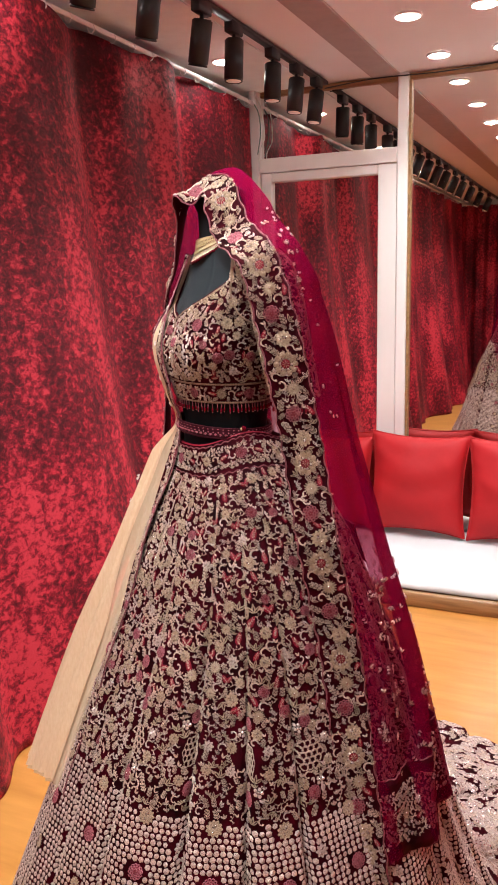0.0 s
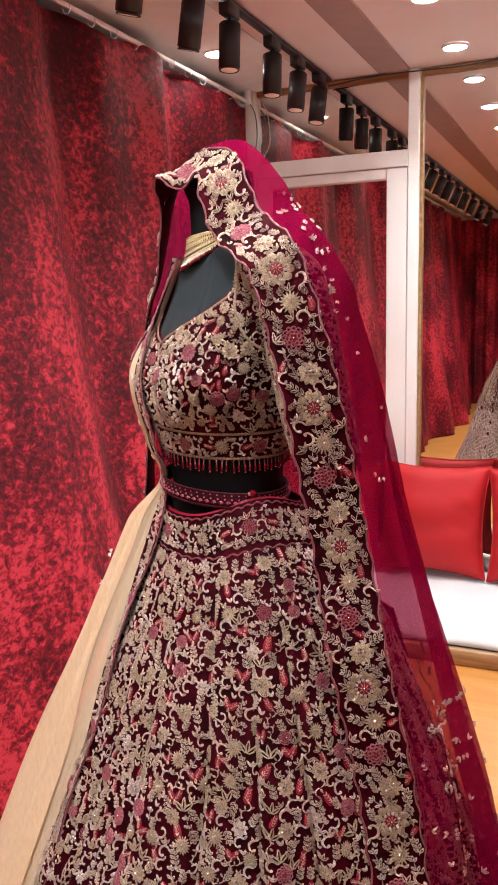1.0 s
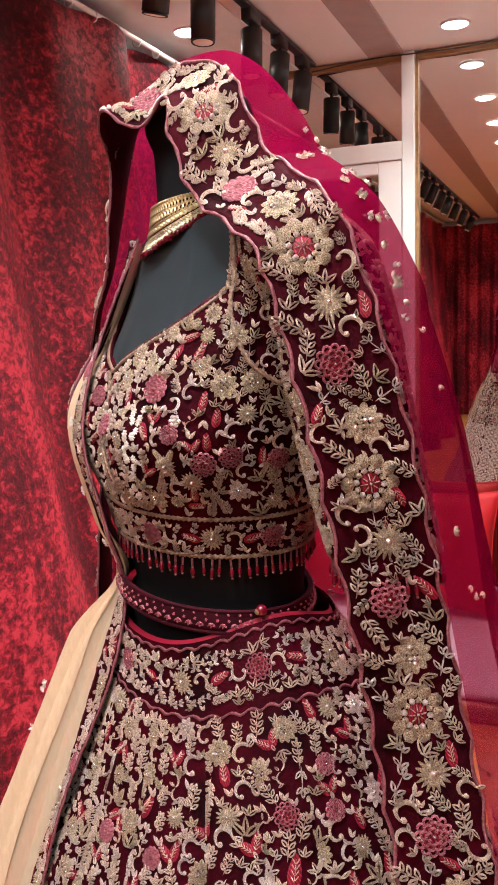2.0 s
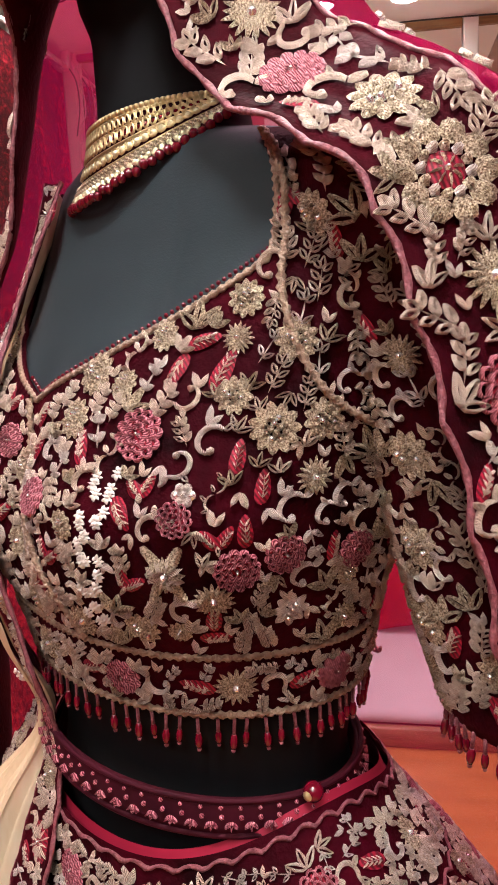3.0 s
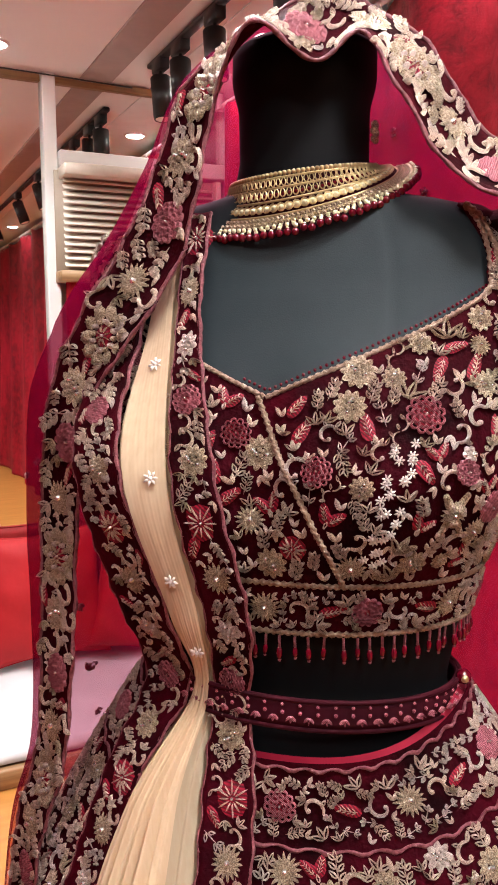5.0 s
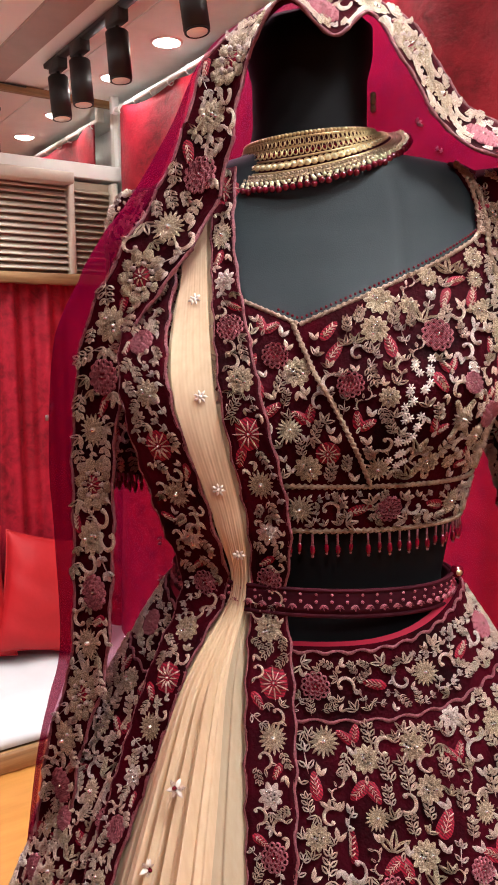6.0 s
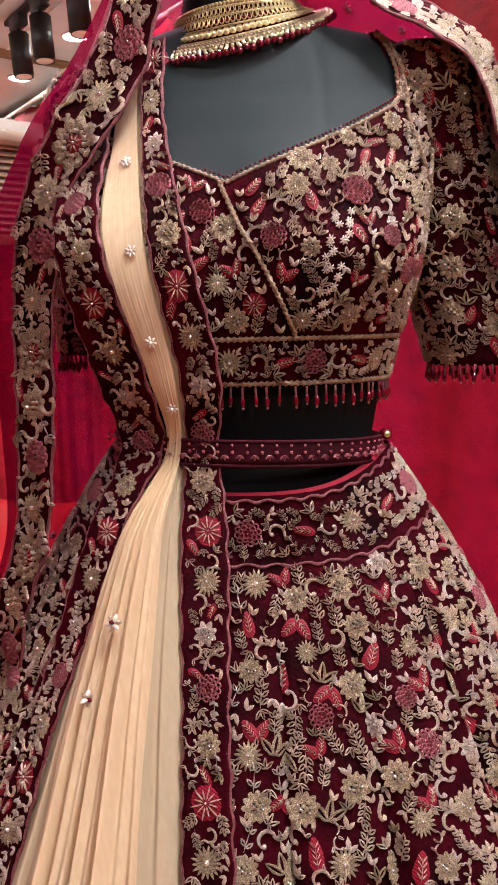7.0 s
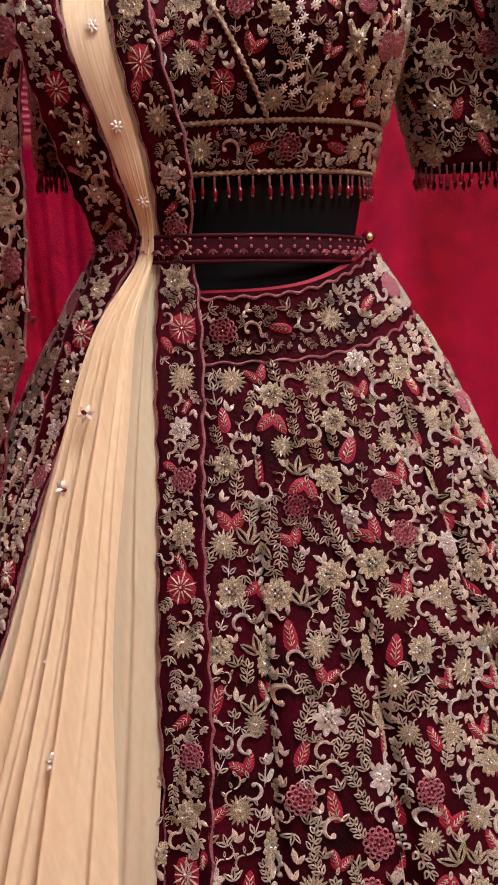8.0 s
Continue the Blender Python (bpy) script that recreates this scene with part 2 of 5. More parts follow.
def spline(knots, n):
    """Catmull-Rom through knots, n samples."""
    k = np.asarray(knots, float)
    k = np.vstack([2 * k[0] - k[1], k, 2 * k[-1] - k[-2]])
    s = np.linspace(0, len(k) - 3 - 1e-6, n)
    i = s.astype(int)
    f = (s - i)[:, None]
    a, b, c, d = k[i], k[i + 1], k[i + 2], k[i + 3]
    return 0.5 * (2 * b + (c - a) * f + (2 * a - 5 * b + 4 * c - d) * f ** 2 + (3 * b - a - 3 * c + d) * f ** 3)


# ---------------------------------------------------------------- embroidery motifs
WHITE_BEAD = plain("white_bead", (0.82, 0.74, 0.68), 0.3)
STITCH = [ZARI, ZARI_GREY, THREAD_RED, THREAD_PINK, SEQUIN, ZARI_GOLD, WHITE_BEAD, GOLD, KUNDAN, BEAD_RED]


class Motif:
    def __init__(self):
        self.v, self.f, self.m = [], [], []

    def leaf(self, x, y, ang, length, width, h=0.0022, mat=0):
        c, s, n = math.cos(ang), math.sin(ang), len(self.v)
        for px, py, pz in ((0, 0, 0), (0.24, -0.42, 0), (0.62, -0.44, 0), (1, 0, 0), (0.62, 0.44, 0), (0.24, 0.42, 0), (0.26, 0, 1), (0.72, 0, 0.8)):
            px, py = px * length, py * width
            self.v.append((x + c * px - s * py, y + s * px + c * py, pz * h))
        self.f += [(n, n + 1, n + 6), (n + 1, n + 2, n + 6), (n + 2, n + 7, n + 6), (n + 2, n + 3, n + 7), (n + 3, n + 4, n + 7), (n + 4, n + 6, n + 7), (n + 4, n + 5, n + 6), (n + 5, n, n + 6)]
        self.m += [mat] * 8
        return self

    def blade(self, x, y, ang, length, width, h=0.0014, mat=0, n=14):
        """A padded satin leaf with a smooth pointed outline."""
        c, s, b = math.cos(ang), math.sin(ang), len(self.v)
        self.v.append((x + c * 0.45 * length, y + s * 0.45 * length, h))
        for i in range(n):
            a = i * 2 * math.pi / n
            px = length * (0.5 + 0.5 * math.cos(a))
            py = width / 2 * math.sin(a) * (1 - 0.30 * math.cos(a))
            self.v.append((x + c * px - s * py, y + s * px + c * py, 0))
        self.f += [(b, b + 1 + i, b + 1 + (i + 1) % n) for i in range(n)]
        self.m += [mat] * n
        return self

    def dome(self, x, y, r, h=0.002, mat=0, n=7):
        b = len(self.v)
        self.v.append((x, y, h))
        for ring, hh in ((0.6, 0.8), (1.0, 0.0)):
            for i in range(n):
                a = i * 2 * math.pi / n + ring
                self.v.append((x + r * ring * math.cos(a), y + r * ring * math.sin(a), h * hh))
        for i in range(n):
            i2 = (i + 1) % n
            self.f += [(b, b + 1 + i, b + 1 + i2), (b + 1 + i, b + 1 + n + i, b + 1 + n + i2), (b + 1 + i, b + 1 + n + i2, b + 1 + i2)]
            self.m += [mat] * 3
        return self

    def hook(self, x, y, r, a0, a1, w, h=0.0018, mat=0, n=7):
        b = len(self.v)
        for i in range(n + 1):
            t = i / n
            a, ww = a0 + (a1 - a0) * t, w * (0.35 + 0.65 * math.sin(math.pi * (0.15 + 0.85 * t)))
            for k, hh in ((-ww / 2, 0), (0, h), (ww / 2, 0)):
                rr = r * (1 - 0.25 * t) + k
                self.v.append((x + rr * math.cos(a), y + rr * math.sin(a), hh))
        for i in range(n):
            p = b + 3 * i
            self.f += [(p, p + 1, p + 4), (p, p + 4, p + 3), (p + 1, p + 2, p + 5), (p + 1, p + 5, p + 4)]
            self.m += [mat] * 4
        return self

    def loop(self, x, y, ang, length, width, t, h=0.0022, mat=0, n=8):
        """A leaf of coiled wire: a raised hollow outline."""
        c, s, b = math.cos(ang), math.sin(ang), len(self.v)
        for i in range(n):
            a = i * 2 * math.pi / n
            ca, sa = math.cos(a), math.sin(a)
            for k, hh in ((1.0, 0.0), (1.0 - t / width, h), (1.0 - 2 * t / width, 0.0002)):
                px = length / 2 * (1 + ca * (1 - (1 - k) * width / length))
                py = width / 2 * sa * k * (1.0 if ca < 0 else 1 - 0.45 * ca)
                self.v.append((x + c * px - s * py, y + s * px + c * py, hh))
        for i in range(n):
            p, q = b + 3 * i, b + 3 * ((i + 1) % n)
            self.f += [(p, q, q + 1), (p, q + 1, p + 1), (p + 1, q + 1, q + 2), (p + 1, q + 2, p + 2)]
            self.m += [mat] * 4
        return self

    def done(self):
        return np.array(self.v), np.array(self.f), np.array(self.m)


def m_daisy(n, r, mat=0, core=5):
    q = Motif()
    for i in range(n):
        q.leaf(0.22 * r * math.cos(i * 6.2832 / n), 0.22 * r * math.sin(i * 6.2832 / n), i * 6.2832 / n, 0.8 * r, 1.1 * r * 2.4 / n, 0.0024, mat)
    return q.dome(0, 0, 0.3 * r, 0.003, core).done()


def m_pom(r, mat=5, n=11, core=5):
    """A beaded flower: a fringe of stitched petals round a heap of small beads."""
    q = Motif()
    for i in range(n):
        a = i * 6.2832 / n
        q.blade(0.30 * r * math.cos(a), 0.30 * r * math.sin(a), a, 0.72 * r, 0.50 * r, 0.0030, mat, 8)
    for ring, m in ((0.42, 8), (0.18, 4)):
        for i in range(m):
            a = i * 6.2832 / m + ring
            q.dome(ring * r * math.cos(a), ring * r * math.sin(a), 0.17 * r, 0.0042 - 0.002 * ring, core if i % 4 == 1 else mat, 5)
    return q.done()


def m_fan(r, mat=5):
    """A rayed flower of fine wire stitches."""
    q = Motif().dome(0, 0, 0.62 * r, 0.0012, mat, 9)
    for i in range(17):
        a = i * 6.2832 / 17
        q.blade(0.12 * r * math.cos(a), 0.12 * r * math.sin(a), a, (0.86, 0.78)[i % 2] * r, 0.22 * r, 0.0036, mat, 8)
    return q.dome(0, 0, 0.2 * r, 0.0040, 4, 6).done()


def m_silver(r):
    """A cluster of sequins and silver beads."""
    q = Motif()
    for i in range(6):
        a = i * 1.0472
        q.dome(0.56 * r * math.cos(a), 0.56 * r * math.sin(a), 0.36 * r, 0.0012 + 0.0006 * (i % 3), (4, 1, 1)[i % 3], 8)
        q.dome(0.56 * r * math.cos(a), 0.56 * r * math.sin(a), 0.10 * r, 0.0030, 1, 5)
    return q.dome(0, 0, 0.36 * r, 0.0030, 1, 8).dome(0.05 * r, 0, 0.12 * r, 0.0042, 4, 5).done()


def m_thistle(r):
    """A rayed head with two padded wings above and below."""
    q = Motif()
    for a, l, w in ((0.55, 1.0, 0.62), (-0.55, 1.0, 0.62), (2.6, 0.95, 0.55), (-2.6, 0.95, 0.55)):
        for i in range(7):
            d = 0.22 + (l - 0.3) * i / 7
            q.dome(d * r * math.cos(a), d * r * math.sin(a), 0.5 * w * r * (0.6 - 0.3 * abs(i / 6 - 0.4)), 0.0026, 5, 6)
    for i in range(16):
        a = i * 6.2832 / 16
        q.leaf(0.08 * r * math.cos(a), 0.08 * r * math.sin(a), a, 0.46 * r, 0.14 * r, 0.0050, (5, 0)[i % 2])
    return q.dome(0, 0, 0.12 * r, 0.0054, 4, 6).done()


def m_medal(r):
    """The widest flower of the veil's border: scalloped ring, beaded collar and a red heart."""
    q = Motif()
    for i in range(10):
        a = i * 0.62832
        q.dome(0.74 * r * math.cos(a), 0.74 * r * math.sin(a), 0.26 * r, 0.0026, 5, 7)
        for k in (-0.5, 0.0, 0.5):
            q.leaf(0.66 * r * math.cos(a + 0.14 * k), 0.66 * r * math.sin(a + 0.14 * k), a + 0.5 * k, 0.34 * r, 0.08 * r, 0.0040, 5)
    for i in range(12):
        a = i * 0.5236
        q.dome(0.45 * r * math.cos(a), 0.45 * r * math.sin(a), 0.12 * r, 0.0044, (5, 1)[i % 2], 5)
    q.dome(0, 0, 0.37 * r, 0.0022, 2, 10)
    for i in range(8):
        a = i * 0.7854
        q.leaf(0.06 * r * math.cos(a), 0.06 * r * math.sin(a), a, 0.28 * r, 0.07 * r, 0.0042, 5)
    return q.dome(0, 0, 0.08 * r, 0.0050, 4, 5).done()


def m_star(r):
    """Thin light stitches fanned over a red satin patch."""
    q = Motif().dome(0, 0, 0.92 * r, 0.0010, 2, 10)
    for i in range(12):
        a = i * 6.2832 / 12
        q.leaf(0.10 * r * math.cos(a), 0.10 * r * math.sin(a), a, (0.88, 0.66)[i % 2] * r, 0.13 * r, 0.0030, 0)
    return q.dome(0, 0, 0.11 * r, 0.0036, 4, 6).done()


def m_rose(r):
    """A full flower of looped pink wire petals."""
    q = Motif().dome(0, 0, 0.72 * r, 0.0008, 2, 9)
    for ring, n in ((0.56, 12), (0.30, 9), (0.06, 5)):
        for i in range(n):
            a = i * 6.2832 / n + 5 * ring
            q.hook((ring + 0.16) * r * math.cos(a), (ring + 0.16) * r * math.sin(a), 0.19 * r, a - 2.1, a + 2.1, 0.13 * r, 0.0044 - 0.0024 * ring, 3, 6)
    return q.dome(0, 0, 0.10 * r, 0.0045, 4, 5).done()


def m_sprig(n, r, mat=0):
    """A stem with pairs of wire-wound leaves."""
    q = Motif()
    q.leaf(-1.0 * r, 0, 0, 1.6 * r, 0.10 * r, 0.0014, mat)
    for i in range(n):
        x = -0.62 * r + 1.0 * r * i / max(1, n - 1)
        for s in (1, -1):
            q.loop(x + 0.06 * s * r, 0.05 * s * r, s * 0.78, 0.66 * r * (1 - 0.15 * i / n), 0.34 * r, 0.115 * r, 0.0028, mat)
    return q.loop(0.42 * r, 0, 0, 0.62 * r, 0.34 * r, 0.115 * r, 0.0028, mat).done()


def m_trefoil(r, mat=0):
    q = Motif()
    for a in (-0.85, 0, 0.85):
        q.loop(-0.7 * r, 0, a, 1.5 * r, 0.58 * r, 0.20 * r, 0.0028, mat)
    return q.done()


def m_bud(r, mat=0):
    """A pair of plump wire leaves."""
    return Motif().leaf(-0.9 * r, 0.0, 0.45, 1.7 * r, 0.72 * r, 0.0026, mat).leaf(-0.9 * r, 0.0, -0.55, 1.3 * r, 0.62 * r, 0.0026, mat).done()


def red_blade(q, x, y, ang, l, w):
    q.blade(x, y, ang, l, w, 0.0016, 2)
    c, s = math.cos(ang), math.sin(ang)
    q.leaf(x + 0.1 * l * c, y + 0.1 * l * s, ang, 0.78 * l, 0.035 * l, 0.0030, 0)
    for i in range(4):
        d = (0.20 + 0.16 * i) * l
        for sg in (1, -1):
            q.leaf(x + d * c, y + d * s, ang + sg * 0.62, 0.24 * l, 0.05 * l, 0.0028, 0)
    return q


def m_redleaf(r):
    return red_blade(Motif(), -1.05 * r, 0, 0, 2.1 * r, 0.92 * r).done()


def m_redpair(r):
    q = Motif()
    for a in (0.62, -0.62):
        red_blade(q, -0.6 * r, 0, a, 1.55 * r, 0.80 * r)
    return q.loop(-0.95 * r, 0, 0, 0.6 * r, 0.3 * r, 0.1 * r, 0.0026, 0).done()


def m_curl(r, mat=0):
    """A scroll of thick wire with a bead at its tip and a leaf at its foot."""
    q = Motif().hook(0, 0, 0.72 * r, -0.9, 3.2, 0.30 * r, 0.0028, mat, 9)
    q.dome(-0.42 * r, 0.02 * r, 0.20 * r, 0.0030, mat, 6)
    return q.loop(0.40 * r, -0.55 * r, -0.95, 0.72 * r, 0.32 * r, 0.11 * r, 0.0026, mat).loop(0.62 * r, 0.0, 0.5, 0.60 * r, 0.30 * r, 0.11 * r, 0.0026, mat).done()


def m_vine(r, mat=0):
    """An S-shaped stem with small leaves."""
    q = Motif().hook(-0.45 * r, 0.0, 0.5 * r, 3.0, 0.2, 0.14 * r, 0.0020, mat).hook(0.5 * r, 0.05 * r, 0.5 * r, 3.3, 6.0, 0.14 * r, 0.0020, mat)
    for x, y, a in ((-0.9, 0.1, 1.9), (-0.45, 0.42, 0.9), (0.05, 0.1, 0.6), (0.45, -0.4, -0.9), (0.8, -0.1, 0.9)):
        q.loop(x * r, y * r, a, 0.46 * r, 0.24 * r, 0.085 * r, 0.0026, mat, 6)
    return q.done()


def m_mesh(r):
    """A round of honeycomb wire."""
    q, d = Motif(), 0.36 * r
    for i in range(-4, 5):
        for j in range(-4, 5):
            x, y = d * (i + 0.5 * (j % 2)), d * 0.87 * j
            if math.hypot(x, y) < 0.86 * r:
                q.hook(x, y, 0.24 * r, 0.0, 8.4, 0.075 * r, 0.0022, 0, 8)
    return q.done()


def m_dots(r):
    q = Motif()
    for i in range(5):
        q.dome(0.6 * r * math.cos(i * 1.2566), 0.6 * r * math.sin(i * 1.2566), 0.34 * r, 0.0026, 4 if i == 0 else 1, 6)
    return q.dome(0, 0, 0.28 * r, 0.0034, 4, 6).done()


def m_hexdot(r):
    return Motif().dome(0, 0, r, 0.0024, 1, 6).done()


KINDS = dict(pom=m_pom(1.0, 5, 11, 4), greypom=m_pom(1.0, 1, 8, 4), fan=m_fan(1.0), silver=m_silver(1.0), thistle=m_thistle(1.0), medal=m_medal(1.0), rose=m_rose(1.0),
             sprig=m_sprig(3, 1.0), sprig2=m_sprig(2, 1.0, 1), trefoil=m_trefoil(1.0), trefoil2=m_trefoil(1.0, 5), bud=m_bud(1.0), bud2=m_bud(1.0, 1), redleaf=m_redleaf(1.0), redpair=m_redpair(1.0),
             curl=m_curl(1.0), curl2=m_curl(1.0, 1), vine=m_vine(1.0), mesh=m_mesh(1.0), dots=m_dots(1.0), hexdot=m_hexdot(1.0), star=m_star(1.0), white=m_daisy(7, 1.0, 6, 6))


def stamp(name, S, places, lift=0.0008):
    """Lays motifs on the surface S(u, v). places: (kind, u, v, angle, radius); one joined mesh."""
    eps = 1e-3
    vs, fs, ms, base = [], [], [], 0
    by = {}
    for pl in places:
        by.setdefault(pl[0], []).append(pl[1:])
    for kind, rows in by.items():
        v, f, m = KINDS[kind]
        a = np.array(rows, float)
        u0, v0, ang, r = a.T
        su = (S(u0 + eps, v0) - S(u0 - eps, v0)) / (2 * eps)
        sv = (S(u0, v0 + eps) - S(u0, v0 - eps)) / (2 * eps)
        lu, lv = np.linalg.norm(su, axis=1) + 1e-6, np.linalg.norm(sv, axis=1) + 1e-6
        c, s = np.cos(ang)[:, None], np.sin(ang)[:, None]
        x = r[:, None] * (c * v[None, :, 0] - s * v[None, :, 1])
        y = r[:, None] * (s * v[None, :, 0] + c * v[None, :, 1])
        uu, vv = (u0[:, None] + x / lu[:, None]).ravel(), (v0[:, None] + y / lv[:, None]).ravel()
        p = S(uu, vv)
        nrm = np.cross(S(uu + eps, vv) - S(uu - eps, vv), S(uu, vv + eps) - S(uu, vv - eps))
        nrm /= np.linalg.norm(nrm, axis=1)[:, None] + 1e-12
        hh = (v[None, :, 2] * np.ones((len(a), 1))).ravel() + lift
        vs.append(p + nrm * hh[:, None])
        n = len(v)
        fs.append((f[None] + (base + n * np.arange(len(a)))[:, None, None]).reshape(-1, 3))
        ms.append(np.tile(m, len(a)))
        base += n * len(a)
    me = raw_mesh(name, np.vstack(vs), np.vstack(fs), np.concatenate(ms))
    for mm in STITCH:
        me.materials.append(mm)
    return me


def flower_parts(name, S, places, parent, lift=0.001):
    """Each large flower as a part of its own, with its mesh shared by kind."""
    eps, made = 1e-3, {}
    for kind, u, v, ang, r in places:
        key = (kind, round(r, 4))
        if key not in made:
            vv, ff, mm = KINDS[kind]
            w = vv * np.array([r, r, 1])
            made[key] = raw_mesh(name, w, ff, mm)
            for q in STITCH:
                made[key].materials.append(q)
        a = np.array([u, u + eps, u]), np.array([v, v, v + eps])
        p = S(*a)
        su, sv = Vector(p[1] - p[0]).normalized(), Vector(p[2] - p[0])
        n = su.cross(sv).normalized()
        t = n.cross(su)
        m = Matrix((su, t, n)).transposed().to_4x4()
        ob = part(name, made[key], None, parent, smooth=False)
        ob.matrix_basis = Matrix.Translation(Vector(p[0]) + n * lift) @ m @ pose(0, 0, 0, 0, 0, math.degrees(ang))

# ---------------------------------------------------------------- the room
def slab(name, x0, x1, y0, y1, z0, z1, mat, label="", category="", kind="structure", bevel=0.0):
    bm = bm_box(x1 - x0, y1 - y0, z1 - z0, bevel=bevel)
    ob = part(name, bm, mat, smooth=False)
    ob.location = ((x0 + x1) / 2, (y0 + y1) / 2, (z0 + z1) / 2)
    return tagged(ob, label, category, kind=kind)


slab("floor", LEFT_X - 0.2, RIGHT_X + 0.2, BACK_Y - 2.2, WALL_Y + 0.2, -0.1, 0.0, FLOOR, "golden wood laminate floor", "floor")
slab("ceiling", LEFT_X - 0.2, RIGHT_X + 0.2, BACK_Y - 2.2, WALL_Y + 0.2, CEIL, CEIL + 0.1, CEILING, "cream painted ceiling", "ceiling")
slab("wall_left", LEFT_X - 0.2, LEFT_X - 0.1, BACK_Y - 2.2, WALL_Y + 0.2, 0, CEIL, WALLPAINT, "plain wall behind the curtain", "wall")
slab("wall_right", RIGHT_X + 0.1, RIGHT_X + 0.2, BACK_Y - 2.2, WALL_Y + 0.2, 0, CEIL, WALLPAINT, "plain wall behind the curtain", "wall")
slab("wall_mirror", LEFT_X - 0.1, RIGHT_X + 0.1, WALL_Y + 0.03, WALL_Y + 0.13, 0, CEIL, WALLPAINT, "wall carrying the mirrors", "wall")
# closes the shop; darkness of the room past the lintel is in its colour
slab("wall_back", LEFT_X - 0.1, RIGHT_X + 0.1, BACK_Y - 2.2, BACK_Y - 2.1, 0, CEIL, DARK, "near-black end wall standing in for the unlit room beyond", "wall")
slab("lintel_back", LEFT_X - 0.1, RIGHT_X + 0.1, BACK_Y, BACK_Y + 0.12, 2.25, CEIL, WHITEPAINT, "white painted lintel across the shop", "lintel")
# side strips of the ceiling, painted grey
slab("ceiling_strip_left", LEFT_X - 0.1, -1.68, BACK_Y, WALL_Y, CEIL - 0.006, CEIL - 0.001, CEILING_GREY, "grey painted ceiling strip", "ceiling")
slab("ceiling_strip_right", 0.20, RIGHT_X + 0.1, BACK_Y, WALL_Y, CEIL - 0.006, CEIL - 0.001, CEILING_GREY, "grey painted ceiling strip", "ceiling")
# shallow recesses done as flat strips, their shade put into the taupe colour
slab("groove_strip", -1.32, -1.16, BACK_Y, WALL_Y - 0.02, CEIL - 0.012, CEIL - 0.001, GROOVE_SHADE, "taupe strip coloured as the shade of a ceiling groove", "beam")
slab("groove_strip", -0.14, 0.0, BACK_Y, WALL_Y - 0.02, CEIL - 0.012, CEIL - 0.001, GROOVE_SHADE, "taupe strip coloured as the shade of a ceiling groove", "beam")

# mirrors with their white frame
def mirror_pane(x0, x1, z0, z1, label):
    ob = slab("mirror", x0, x1, WALL_Y - 0.004, WALL_Y + 0.02, z0, z1, MIRROR, label, "mirror")
    return ob


mirror_pane(-1.96, -1.28, 0.02, 2.235, "tall mirror in a white door frame")
mirror_pane(-2.03, -1.17, 2.375, 2.73, "mirror transom above the door frame")
mirror_pane(-1.11, -0.32, 0.02, 2.73, "large wall mirror behind the seat")
mirror_pane(-0.25, 0.56, 2.44, 2.73, "mirror strip above the louvred panel")


def bar(x0, x1, z0, z1, d=0.045, name="frame_bar", mat=None, label=""):
    return slab(name, x0, x1, WALL_Y - d, WALL_Y + 0.028, z0, z1, mat or WHITEPAINT, label or "white painted frame bar round the mirrors", "frame", bevel=0.004)


bar(-2.09, -2.03, 0, CEIL - 0.002)
bar(-1.170, -1.110, 0, CEIL - 0.002)
bar(-0.315, -0.255, 0, CEIL - 0.002)
bar(0.56, 0.61, 0, CEIL - 0.002)
bar(-2.03, -1.17, 2.29, 2.375)
bar(-2.026, -1.958, 0, 2.288, 0.035)
bar(-1.285, -1.172, 0, 2.288, 0.035)
bar(-1.956, -1.287, 2.233, 2.287, 0.035)
bar(-0.253, 0.558, 2.365, 2.437, 0.08)
for x0, x1 in ((-2.03, -1.172), (-1.108, -0.317), (-0.253, 0.558)):
    bar(x0, x1, 2.732, 2.766, 0.02, "trim", TRIMWOOD, "thin wooden trim under the ceiling")
slab("trim", -1.108, -1.094, WALL_Y - 0.03, WALL_Y - 0.006, 0.02, 2.73, TRIMWOOD, "thin wooden edge beside the mirror", "trim")

# louvred panel on the mirror wall
lou = empty("louvred_panel", pose(0, WALL_Y - 0.12, 0), "cream louvred air conditioner cover above a red drape", "louvre panel")
part("casing", bm_box(0.52, 0.2, 0.05, 0.0, 0.02, 2.335), LOUVRE, lou)
part("side_rail", bm_box(0.03, 0.05, 0.46, 0.265, 0, 2.12), LOUVRE, lou)
part("side_rail", bm_box(0.03, 0.05, 0.46, 0.505, 0.03, 2.12), LOUVRE, lou)
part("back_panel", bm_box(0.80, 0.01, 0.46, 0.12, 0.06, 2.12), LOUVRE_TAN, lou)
for k in range(13):
    sl = part("slat", bm_box(0.5, 0.035, 0.006, bevel=0.0015), LOUVRE, lou)
    sl.matrix_basis = pose(0.0, 0.01, 1.93 + k * 0.031, 38)
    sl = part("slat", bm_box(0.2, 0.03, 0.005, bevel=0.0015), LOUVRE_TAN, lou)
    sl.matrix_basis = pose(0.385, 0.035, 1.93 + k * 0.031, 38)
# added strip: its dark colour gives the shadow between louvres and drape
part("shadow_rail", bm_box(0.80, 0.14, 0.05, 0.12, 0.03, 1.875), TRIMWOOD, lou, "dark brown strip standing for the shadow under the louvres")


